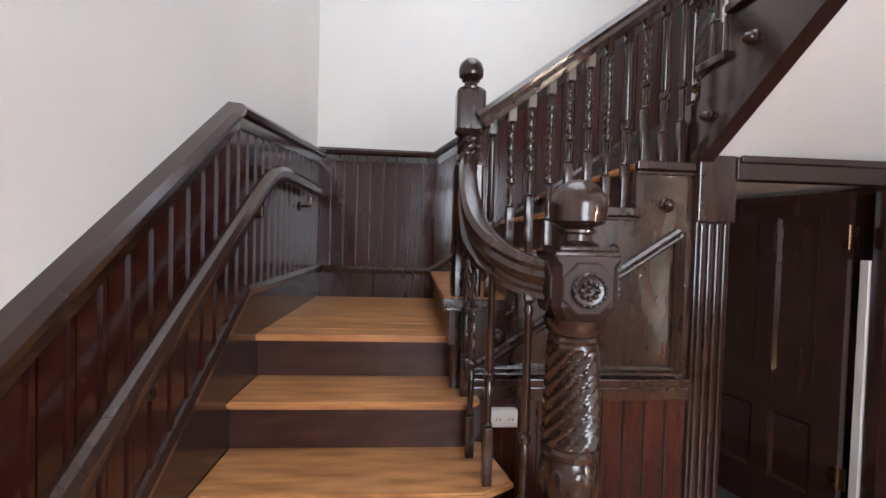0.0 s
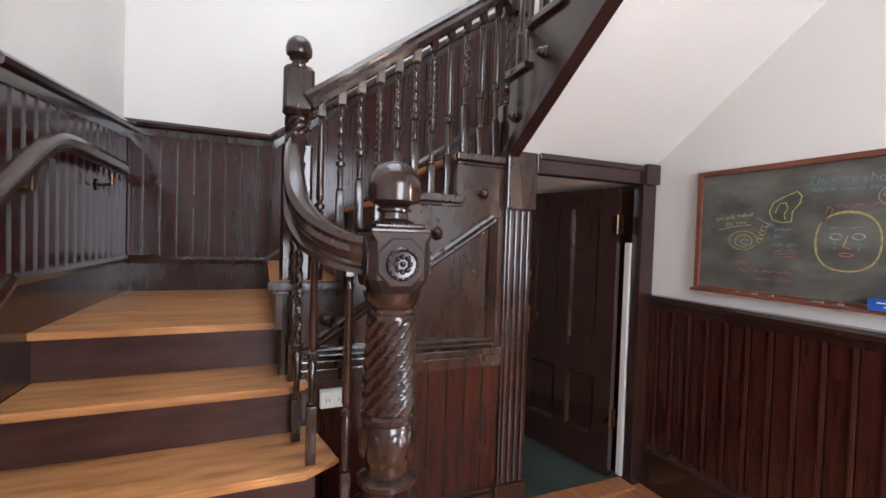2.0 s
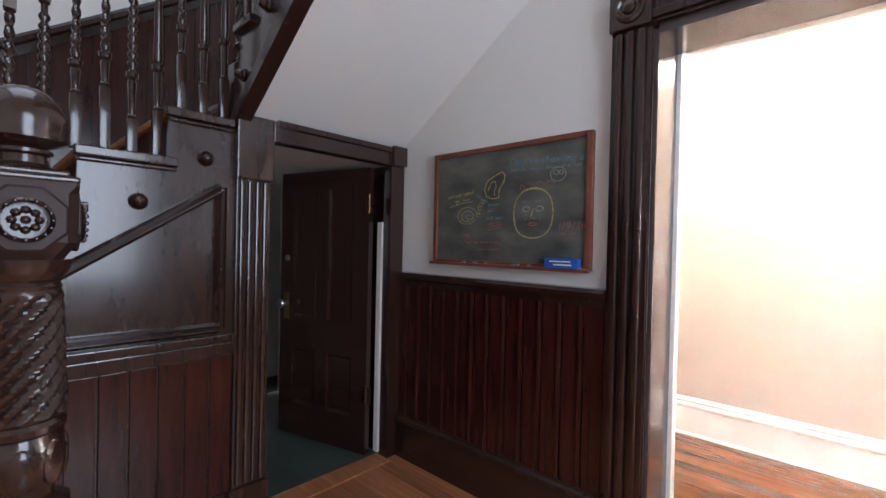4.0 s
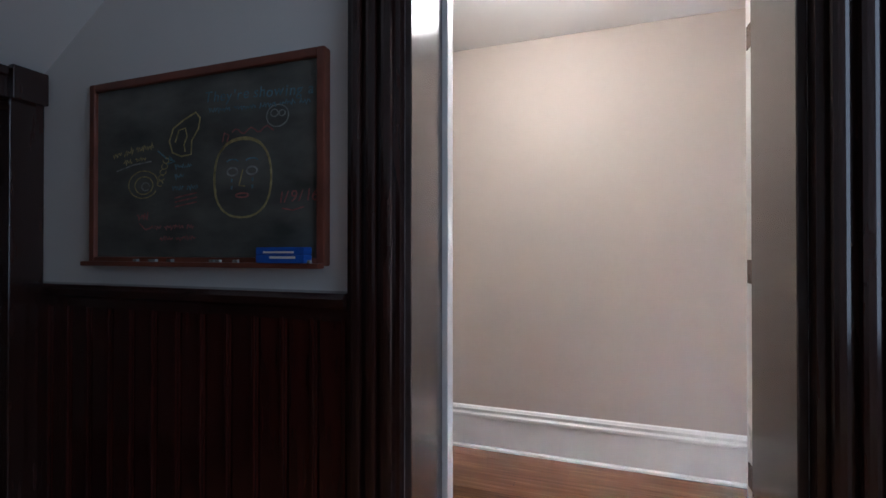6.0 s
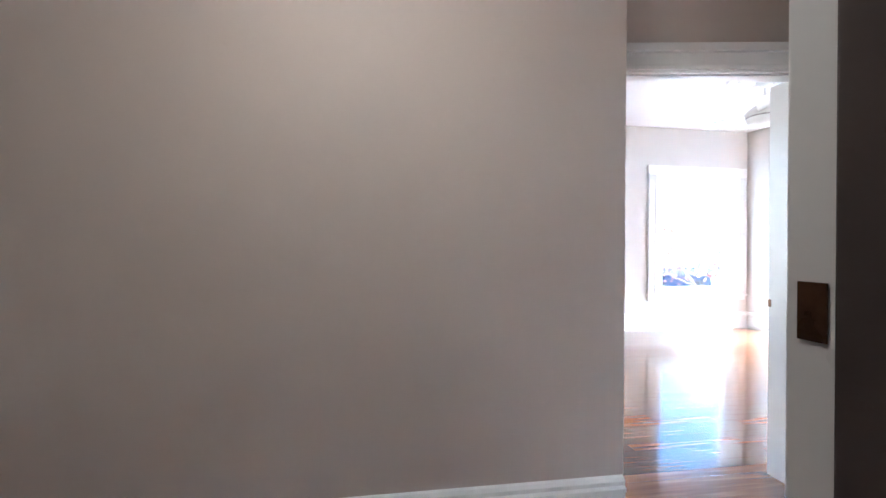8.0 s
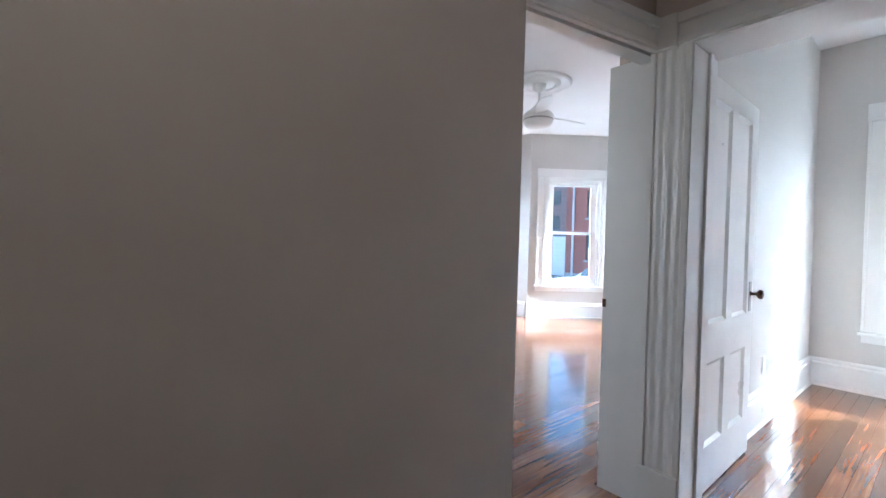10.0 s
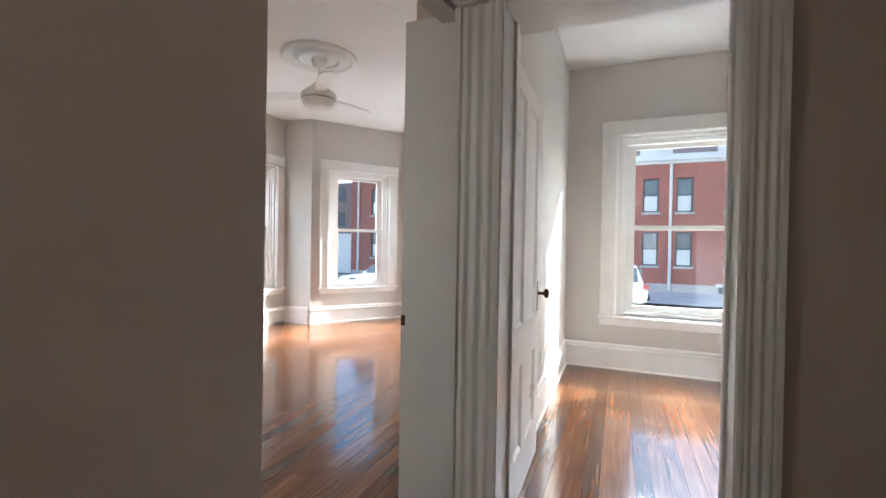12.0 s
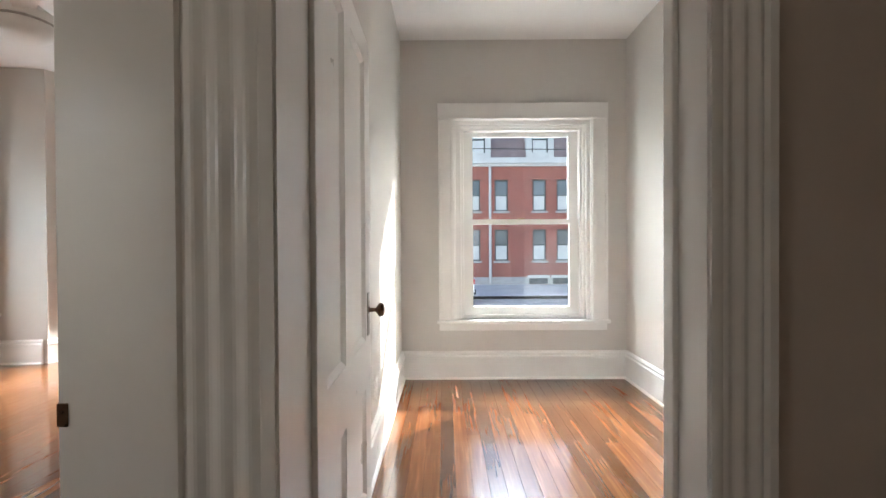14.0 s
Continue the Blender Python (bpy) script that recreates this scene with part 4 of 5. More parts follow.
def chalk_text(words, x, z, size, col, slope=0.0):
    """Chalk writing lying on the slate, one mesh a letter."""
    for ch in words:
        if ch == " ":
            x += size * 0.3
            continue
        c = bpy.data.curves.new("letter", "FONT")
        c.body, c.size, c.extrude, c.shear = ch, size, 0.0004, 0.15
        ob = bpy.data.objects.new("letter", c)
        scene.collection.objects.link(ob)
        bpy.context.view_layer.update()
        me = bpy.data.meshes.new_from_object(ob.evaluated_get(bpy.context.evaluated_depsgraph_get()))
        bpy.data.objects.remove(ob)
        bpy.data.curves.remove(c)
        b = bmesh.new()
        b.from_mesh(me)
        bpy.data.meshes.remove(me)
        wide = max(v.co.x for v in b.verts)
        b.transform(Matrix.Translation((x, -0.0088, z + rc.uniform(-0.002, 0.002))) @ Matrix.Rotation(radians(90), 4, "X"))
        bp("chalk_letter", b, CHALK[col])
        x += wide + size * 0.06
        z += slope * wide


chalk_line(oval(0.165, 0.245, 0.100, 0.110, sq=0.06), "yellow", 0.006)
chalk_line(oval(0.166, 0.247, 0.098, 0.113, 30, 200, sq=0.05), "yellow", 0.004)
chalk_line([(-0.060, 0.322), (-0.095, 0.335), (-0.108, 0.37), (-0.092, 0.408), (-0.05, 0.43), (-0.005, 0.448), (0.012, 0.43), (0.006, 0.40), (-0.02, 0.365), (-0.022, 0.325), (-0.06, 0.322)], "yellow")
chalk_line([(-0.085, 0.365), (-0.07, 0.40), (-0.045, 0.405), (-0.038, 0.38), (-0.05, 0.355), (-0.045, 0.335)], "yellow", 0.0045)
chalk_text("They're showing a", 0.028, 0.474, 0.043, "blue", -0.05)
scrawl(0.045, 0.39, 0.447, "blue", 0.010, slope=-0.02)
scrawl(-0.345, -0.165, 0.342, "yellow", 0.013, slope=0.12)
scrawl(-0.30, -0.185, 0.316, "yellow", 0.011, slope=0.08)
chalk_line([(-0.33, 0.292), (-0.26, 0.308), (-0.18, 0.315)], "white", 0.004)
chalk_line([(-0.155, 0.345), (-0.12, 0.32), (-0.085, 0.308)], "blue", 0.005)
chalk_line([(-0.11, 0.325), (-0.085, 0.308), (-0.115, 0.303)], "blue", 0.004)
chalk_line(oval(-0.215, 0.245, 0.062, 0.042, 0, 330), "yellow", 0.0035)
chalk_line(oval(-0.212, 0.242, 0.038, 0.027, 20, 380), "yellow", 0.0035)
chalk_line(oval(-0.205, 0.238, 0.016, 0.012, 0, 320), "white", 0.0035)
for k in range(5):
    chalk_line(oval(-0.145 + 0.006 * k, 0.245 + 0.017 * k, 0.012, 0.008, 40 * k, 300 + 40 * k, 14), "yellow", 0.003)
scrawl(-0.085, -0.02, 0.292, "blue", 0.009)
scrawl(-0.085, -0.03, 0.262, "blue", 0.009)
scrawl(-0.095, 0.005, 0.228, "blue", 0.010)
for z in (0.205, 0.192, 0.178):
    chalk_line([(-0.085, z - 0.006), (-0.045, z), (0.0, z + 0.006)], "red", 0.004)
scrawl(-0.24, -0.19, 0.145, "red", 0.016)
chalk_line([(-0.23, 0.125), (-0.205, 0.105), (-0.18, 0.112)], "red", 0.004)
scrawl(-0.185, -0.012, 0.112, "red", 0.010)
scrawl(-0.145, -0.005, 0.078, "red", 0.010)
chalk_text("1/9/16", 0.285, 0.170, 0.045, "red", 0.05)
chalk_line([(0.30, 0.156), (0.335, 0.15), (0.37, 0.158)], "red", 0.004)
chalk_line([(0.095, 0.352), (0.102, 0.378), (0.118, 0.37), (0.112, 0.352)], "red", 0.004)
chalk_line([(0.13 + 0.011 * k, 0.378 + 0.008 * math.sin(k * 1.3)) for k in range(14)], "red", 0.004)
for sx in (-1, 1):
    chalk_line(oval(0.165 + sx * 0.034, 0.265, 0.018, 0.011), "white", 0.005)
    chalk_line(oval(0.165 + sx * 0.034, 0.29, 0.022, 0.010, 20, 160, 12), "blue", 0.004)
    for k in range(2):
        chalk_line([(0.165 + sx * 0.036, 0.245 - 0.02 * k), (0.165 + sx * 0.037, 0.235 - 0.02 * k)], "blue", 0.006)
chalk_line([(0.168, 0.27), (0.155, 0.225), (0.175, 0.222)], "yellow", 0.004)
chalk_line(oval(0.165, 0.197, 0.022, 0.006, 0, 360, 16), "red", 0.005)
chalk_line(oval(0.285, 0.41, 0.036, 0.03), "white", 0.003)
chalk_line(oval(0.275, 0.418, 0.012, 0.010), "white", 0.003)
chalk_line(oval(0.30, 0.416, 0.010, 0.008), "white", 0.003)
for i in range(14):
    x = rc.uniform(-0.4, 0.4)
    bp("chalk_stub", boxes(((x, -0.04, 0.008), (x + 0.014, -0.03, 0.016))), CHALK["white"])
eraser = thing("board_eraser", "blue felt chalkboard eraser on the chalk tray", "eraser", (XR - 0.048, 1.375, 1.150))
part("felt", boxes(((-0.018, -0.075, 0), (0.018, 0.075, 0.022)), bevel=0.003), M_BLUE, eraser)
part("back", boxes(((-0.018, -0.075, 0.022), (0.018, 0.075, 0.042)), bevel=0.003), M_BLUE, eraser)
part("print", boxes(((-0.0192, -0.045, 0.026), (-0.0182, 0.05, 0.031)), ((-0.0192, -0.05, 0.012), (-0.0182, 0.03, 0.018))), M_PLASTIC, eraser, "white illegible print")

# ---- outlet on the stair panelling ----
outlet = thing("wall_outlet", "white plastic double outlet box on dark boards", "outlet", (0.955, 2.462, 0.677))
part("box", boxes(((-0.055, -0.045, -0.034), (0.055, 0, 0.034)), bevel=0.004), M_PLASTIC, outlet)
for s in (-1, 1):
    o = part("socket", lathe(bmesh.new(), 0, 0, [(0.017, 0), (0.017, 0.003), (0.001, 0.0035)], 16), M_PLASTIC, outlet)
    o.matrix_local = pose(s * 0.025, -0.045, 0, 90)
    part("slot", boxes(((s * 0.025 - 0.008, -0.0495, -0.005), (s * 0.025 - 0.005, -0.0475, 0.006)), ((s * 0.025 + 0.005, -0.0495, -0.005), (s * 0.025 + 0.008, -0.0475, 0.006))), M_TYRE, outlet)

# ---- wall handrail ----
wr = thing("wall_handrail", "dark wooden handrail on wall brackets", "handrail", (XL + 0.08, 2.0, 1.0))
RX = XL + 0.085
rail_path = spline([(RX, -0.4, -0.35), (RX, 1.0, 0.56), (RX, 2.0, 1.225), (RX, 2.5, 1.555), (RX, 2.68, 1.655), (RX, 2.82, 1.69), (RX, 3.1, 1.695), (RX, 3.6, 1.69)], 5)
bm = sweep(bmesh.new(), rail_path, [(-0.026, -0.02), (-0.012, -0.036), (0.012, -0.036), (0.026, -0.02), (0.022, 0.0), (0.028, 0.015), (0.018, 0.034), (0, 0.04), (-0.018, 0.034), (-0.028, 0.015), (-0.022, 0.0)])
bm.transform(Matrix.Translation((-(XL + 0.08), -2.0, -1.0)))
part("rail", bm, M_BROWN, wr, "", True)
for y, z in [(1.80, 1.07), (2.55, 1.555), (3.4, 1.655)]:
    bm = cyl(bmesh.new(), (XL + 0.02, y, z - 0.08), (XL + 0.026, y, z - 0.08), 0.03)
    cyl(bm, (XL + 0.02, y, z - 0.08), (RX, y, z - 0.075), 0.008)
    cyl(bm, (RX, y, z - 0.08), (RX, y, z - 0.015), 0.008)
    bm.transform(Matrix.Translation((-(XL + 0.08), -2.0, -1.0)))
    part("bracket", bm, M_BRONZE, wr, "dark metal bracket")

# ---- entrance behind the walk: glazed opening ----
ent = tagged(thing("window_entrance", "glazed entrance light with dark wooden frame", "window", (1.75, -1.3, 0.6)), kind="structure")
part("frame", boxes(((-0.8, -0.05, 0), (-0.72, 0.05, 2.3)), ((0.72, -0.05, 0), (0.8, 0.05, 2.3)), ((-0.72, -0.05, 2.22), (0.72, 0.05, 2.3)), ((-0.72, -0.05, 0), (0.72, 0.05, 0.08)), ((-0.03, -0.04, 0.08), (0.03, 0.04, 2.22)), bevel=0.004), M_DARK, ent)
for a, b in ((-0.72, -0.03), (0.03, 0.72)):
    p = part("pane", boxes(((a, -0.004, 0.08), (b, 0.004, 2.22))), M_GLASS, ent)
    p.visible_shadow = False


# ---- flat: windows ----
def window(name, m, w, label):
    """A double-hung window; local x 0..w is the wall opening, y = 0 the inner wall face, +y outwards."""
    win = tagged(thing(name, label, "window"), kind="structure")
    win.matrix_world = m
    z0, z1, c = WZ0, WZ1, 0.148
    for a, b, nm in [((-c, -0.028, z0), (0, 0, z1 - 0.0), "casing"), ((w, -0.028, z0), (w + c, 0, z1), "casing"), ((-c - 0.01, -0.034, z1), (w + c + 0.01, 0, z1 + 0.15), "head_casing")]:
        part(nm, boxes((a, b), bevel=0.006), M_TRIM, win)
    for a, b in [((-0.045, -0.042, z0), (-0.012, -0.027, z1)), ((w + 0.012, -0.042, z0), (w + 0.045, -0.027, z1)), ((-c, -0.046, z1 + 0.005), (w + c, -0.033, z1 + 0.03)), ((-c - 0.004, -0.04, z0), (-c + 0.02, -0.027, z1)), ((w + c - 0.02, -0.04, z0), (w + c + 0.004, -0.027, z1))]:
        part("casing_bead", boxes((a, b), bevel=0.005), M_TRIM, win)
    part("sill", boxes(((-c - 0.02, -0.062, z0 - 0.03), (w + c + 0.02, 0.10, z0)), bevel=0.007), M_TRIM, win)
    part("apron", boxes(((-c, -0.022, z0 - 0.095), (w + c, 0, z0 - 0.031)), bevel=0.004), M_TRIM, win)
    for a, b in [((0, 0, z0), (0.03, 0.2, z1 - 0.03)), ((w - 0.03, 0, z0), (w, 0.2, z1 - 0.03)), ((0, 0, z1 - 0.03), (w, 0.2, z1))]:
        part("jamb", boxes((a, b)), M_TRIM, win)
    for a, b in [((0.03, 0.05, z0), (0.075, 0.19, z1 - 0.03)), ((w - 0.075, 0.05, z0), (w - 0.03, 0.19, z1 - 0.03)), ((0.075, 0.052, z1 - 0.075), (w - 0.075, 0.19, z1 - 0.03)), ((0.075, 0.052, z0), (w - 0.075, 0.19, z0 + 0.035))]:
        part("window_frame", boxes((a, b), bevel=0.004), M_TRIM, win)
    x0, x1, mid = 0.075, w - 0.075, (z0 + z1) / 2 - 0.01
    for nm, za, zb, y in (("lower_sash", z0 + 0.035, mid + 0.022, 0.08), ("upper_sash", mid - 0.022, z1 - 0.075, 0.115)):
        s = 0.085
        bm = boxes(((x0, y, za), (x0 + s, y + 0.032, zb)), ((x1 - s, y, za), (x1, y + 0.032, zb)), ((x0 + s, y, za), (x1 - s, y + 0.032, za + (0.07 if nm == "lower_sash" else 0.044))), ((x0 + s, y, zb - 0.044), (x1 - s, y + 0.032, zb)))
        sash = part(nm, bm, M_TRIM, win)
        g = part("pane", boxes(((x0 + s, y + 0.014, za + 0.04), (x1 - s, y + 0.018, zb - 0.04))), M_GLASS, sash, "clear glass pane")
        g.visible_shadow = False
    for a, b in [((0.03, 0.03, z0), (0.052, 0.05, z1 - 0.03)), ((w - 0.052, 0.03, z0), (w - 0.03, 0.05, z1 - 0.03)), ((0.052, 0.03, z1 - 0.055), (w - 0.052, 0.05, z1 - 0.03))]:
        part("stop_bead", boxes((a, b), bevel=0.004), M_TRIM, win)
    part("sash_lock", boxes(((w / 2 - 0.03, 0.07, mid + 0.022), (w / 2 + 0.03, 0.09, mid + 0.035)), bevel=0.003), M_BRASS, win, "small brass sash lock")
    return win


window("window_small_room", pose(WX1, WY, 0, 0, 0, 180), WX1 - WX0, "white double-hung window overlooking the street")
window("window_bay_side", M_W1 @ pose(1.03, 0, 0), 1.355, "white double-hung bay window facing a tree")
window("window_bay_angle", M_W2 @ pose(0.28, 0, 0), 0.955, "white double-hung window in the angled bay wall")
window("window_bay_front", M_W3 @ pose(0.25, 0, 0), 1.45, "white double-hung window in the bay front")

# unseen window, made up to go with the fill lamp behind it
window("window_bay_added", pose(5.7, 0.4, 0), 1.2, "added unseen white double-hung window in the back wall")

# ---- baseboards ----
BASEP = [(0, 0), (0.022, 0), (0.022, 0.185), (0.03, 0.19), (0.03, 0.205), (0.02, 0.215), (0.022, 0.232), (0.012, 0.245), (0, 0.25)]


def baseboard(label, *paths):
    for p in paths:
        ob = structure("baseboard", sweep(bmesh.new(), [(x, y, 0) for x, y in p], BASEP), M_TRIM, label, "baseboard")
        bm = bmesh.new()
        sweep(bm, [(x, y, 0) for x, y in p], [(0.022, 0), (0.036, 0), (0.034, 0.01), (0.022, 0.018)])
        part("shoe_moulding", bm, M_TRIM, ob)


baseboard("tall white moulded baseboard", [(AX, 2.6), (AX, -0.37)], [(SX1, -1.62), (SX1, WY)], [(SX1, WY), (SX0, WY)], [(SX0, WY), (SX0, -1.54)],
          [(BX, -2.5), (BX, -5.09)], [(8.50, -5.09), (8.08, -5.12)], [tuple(W2A), tuple(W2B)], [tuple(W2B), (4.62, W2B.y)], [(BX, 0.4), (BX, -2.5)])

# ---- doorways of the passage ----
dw = tagged(thing("door_casing_small_room", "white moulded door casing of the small room", "door casing", (3.85, -1.36, 0)), kind="structure")


def dp(name, bm, mat=M_TRIM, label="", smooth=False):
    bm.transform(Matrix.Translation((-3.85, 1.36, 0)))
    return part(name, bm, mat, dw, label, smooth)


def reed_depth(f):
    """Depth of a moulded casing across its width: raised edges and shallow rounded reeds."""
    edge = 0.033 if f < 0.14 or f > 0.86 else 0.0
    return max(edge, 0.0255 + 0.0035 * math.cos(2 * math.pi * 4 * f))


REED = [i / 32 for i in range(33)]


def reeded(x0, x1, z0, z1, y):
    """A casing board on the plane y facing +y with a moulded face."""
    return prism(bmesh.new(), [(x0, y)] + [(x0 + (x1 - x0) * f, y + reed_depth(f)) for f in REED] + [(x1, y)], "z", z0, z1)


SD0, SD1 = 3.50, 4.19
dp("leg", reeded(SD1 + 0.004, 4.362, 0.24, 2.03, -1.36))
dp("leg", reeded(SD0 - 0.115, SD0 - 0.004, 0.24, 2.03, -1.43))
dp("plinth", boxes(((SD1 + 0.003, -1.36, 0), (4.364, -1.318, 0.24)), bevel=0.004))
dp("plinth", boxes(((SD0 - 0.118, -1.43, 0), (SD0 - 0.003, -1.388, 0.24)), bevel=0.004))
dp("head", boxes(((SD0 - 0.085, -1.36, 2.03), (SD1 + 0.15, -1.335, 2.15)), ((SD0 - 0.09, -1.36, 2.125), (SD1 + 0.15, -1.315, 2.165)), ((SD0 - 0.085, -1.36, 2.04), (SD1 + 0.15, -1.325, 2.07)), bevel=0.005))
dp("corner_block", boxes(((SD1 + 0.06, -1.36, 2.028), (SD1 + 0.152, -1.31, 2.168)), bevel=0.005))
dp("jamb", boxes(((SD1, -1.602, 0), (SD1 + 0.029, -1.333, 2.027))))
dp("jamb", boxes(((SD0 - 0.029, -1.532, 0), (SD0, -1.403, 2.027))))
dp("jamb_head", boxes(((SD0, -1.602, 2.03), (SD1, -1.358, 2.06))))
dp("stop", boxes(((SD1 - 0.012, -1.53, 0), (SD1, -1.49, 2.03)), ((SD0, -1.525, 0), (SD0 + 0.012, -1.49, 2.03)), bevel=0.003))
dp("threshold", boxes(((SD0, -1.6, -0.02), (SD1, -1.36, 0.01)), bevel=0.004), M_FLOOR)
dp("inner_casing", boxes(((SD0 - 0.12, -1.552, 0), (SD0 - 0.001, -1.533, 2.03)), bevel=0.004))

db = tagged(thing("door_casing_bay", "white moulded casing of the bay room opening", "door casing", (4.36, -0.9, 0)), kind="structure")


def ep(name, bm, mat=M_TRIM, label="", smooth=False):
    bm.transform(Matrix.Translation((-4.36, 0.9, 0)))
    return part(name, bm, mat, db, label, smooth)


def reeded_x(y0, y1, z0, z1, x):
    return prism(bmesh.new(), [(x, y0)] + [(x - reed_depth(f), y0 + (y1 - y0) * f) for f in REED] + [(x, y1)], "z", z0, z1)


ep("leg", reeded_x(-1.335, -1.405, 0.24, 2.03, 4.36))
ep("plinth", boxes(((4.322, -1.41, 0), (4.36, -1.322, 0.24)), bevel=0.004))
BH0, BH1 = Vector((4.352, -1.335)), Vector((4.53, -0.40))
bay_head = Matrix.Translation((BH0.x, BH0.y, 0)) @ Matrix.Rotation(math.atan2(BH1.y - BH0.y, BH1.x - BH0.x), 4, "Z")
bm = boxes(((0, 0, 2.03), (0.95, 0.022, 2.15)), ((0, 0, 2.125), (0.95, 0.042, 2.165)), ((0, 0, 2.04), (0.95, 0.032, 2.065)), bevel=0.005)
bm.transform(bay_head)
ep("head", bm)
ep("jamb", boxes(((4.358, -1.47, 0), (4.596, -1.41, 2.06)), bevel=0.003))
ep("jamb_head", prism(bmesh.new(), [(4.36, -1.41), (4.444, -1.41), (4.60, -0.376), (4.552, -0.376)], "z", 2.03, 2.06))
ep("keeper", boxes(((4.578, -1.41, 0.895), (4.596, -1.4065, 0.935)), bevel=0.001), M_BRONZE, "dark metal keeper plate")
ep("threshold", boxes(((4.30, -1.41, -0.02), (4.62, -0.375, 0.008)), bevel=0.003), M_FLOOR)

sd = panel_door("small_room_door", 0.85, 2.005, four_panels(0.85, 2.005, st=0.12, mid=0.10, lock=0.63, top=0.105, bot=0.22, lockh=0.19), M_TRIM, "white painted four-panel door standing open against the wall", knob_z=0.93)
sd.matrix_world = pose(4.236, -1.625, 0.012, 0, 0, -89.2)
for z in (0.3, 1.75):
    part("hinge", cyl(boxes(((-0.004, 0.0, z - 0.05), (0.0, 0.036, z + 0.05))), (-0.006, -0.004, z - 0.05), (-0.006, -0.004, z + 0.05), 0.007), M_TRIM, sd, "painted butt hinge")

# door in the passage side wall
cl = panel_door("passage_door", 0.72, 2.05, four_panels(0.72, 2.05), M_TRIM, "white painted closed panel door with a bronze knob", knob_z=0.94, knob_x=0.055, plate=False)
cl.matrix_world = pose(3.105, -1.27, 0.012, 0, 0, 90) @ pose(0, -0.012, 0)
pc = tagged(thing("door_casing_passage", "white moulded casing of the passage door", "door casing", (3.10, -0.86, 0)), kind="structure")
for a, b in [((0, -0.497, 0), (0.03, -0.412, 2.1)), ((0.03, -0.494, 0.2), (0.042, -0.474, 2.1)), ((0.03, -0.44, 0.2), (0.038, -0.416, 2.1)), ((0, 0.315, 0), (0.03, 0.46, 2.1)), ((0, -0.495, 2.1), (0.035, 0.46, 2.24))]:
    part("casing", boxes((a, b), bevel=0.005), M_TRIM, pc)

# ---- ceiling fan ----
fan = thing("ceiling_fan", "white ceiling fan with a round plaster rosette above it", "ceiling fan", (6.59, -3.42, RZ))
part("ceiling_rosette", lathe(bmesh.new(), 0, 0, [(0.36, -0.002), (0.36, -0.018), (0.345, -0.03), (0.32, -0.03), (0.30, -0.016), (0.24, -0.014), (0.22, -0.034), (0.19, -0.04), (0.17, -0.022), (0.08, -0.02), (0.07, -0.002)], 48), M_CEIL, fan, "moulded plaster ceiling rosette", True)
part("canopy", lathe(bmesh.new(), 0, 0, [(0.075, -0.02), (0.075, -0.05), (0.06, -0.085), (0.03, -0.105), (0.016, -0.11)], 28), M_PLASTIC, fan, "", True)
part("downrod", cyl(bmesh.new(), (0, 0, -0.10), (0, 0, -0.25), 0.013), M_PLASTIC, fan)
part("motor", lathe(bmesh.new(), 0, 0, [(0.02, -0.22), (0.04, -0.25), (0.09, -0.30), (0.145, -0.34), (0.17, -0.365), (0.172, -0.41), (0.16, -0.42)], 36), M_PLASTIC, fan, "", True)
part("trim_ring", lathe(bmesh.new(), 0, 0, [(0.165, -0.412), (0.169, -0.415), (0.169, -0.424), (0.16, -0.428)], 36), M_STEEL, fan, "thin metal ring", True)
part("light_bowl", lathe(bmesh.new(), 0, 0, [(0.162, -0.425), (0.158, -0.46), (0.135, -0.495), (0.09, -0.515), (0.002, -0.522)], 36), M_PLASTIC, fan, "frosted white light bowl", True)
for k in range(3):
    bm = bmesh.new()
    n_ = 10
    top, bot = [], []
    for i in range(n_ + 1):
        r = 0.15 + 0.52 * i / n_
        wd = 0.05 + 0.025 * math.sin(math.pi * min(1, i / n_ * 0.9))
        if i == n_:
            wd *= 0.6
        top.append([bm.verts.new((r, s * wd, -0.375 + s * 0.012 + 0.004)) for s in (-1, 1)])
        bot.append([bm.verts.new((r, s * wd, -0.375 + s * 0.012 - 0.004)) for s in (-1, 1)])
    for i in range(n_):
        for (a, b) in ((top, 1), (bot, 0)):
            bm.faces.new((a[i][0], a[i][1], a[i + 1][1], a[i + 1][0]))
        for s in (0, 1):
            bm.faces.new((top[i][s], bot[i][s], bot[i + 1][s], top[i + 1][s]))
    bm.faces.new((top[0][0], top[0][1], bot[0][1], bot[0][0]))
    bm.faces.new((top[-1][0], top[-1][1], bot[-1][1], bot[-1][0]))
    bm.transform(Matrix.Rotation(radians(15 + 120 * k), 4, "Z"))
    part("blade", bm, M_PLASTIC, fan)

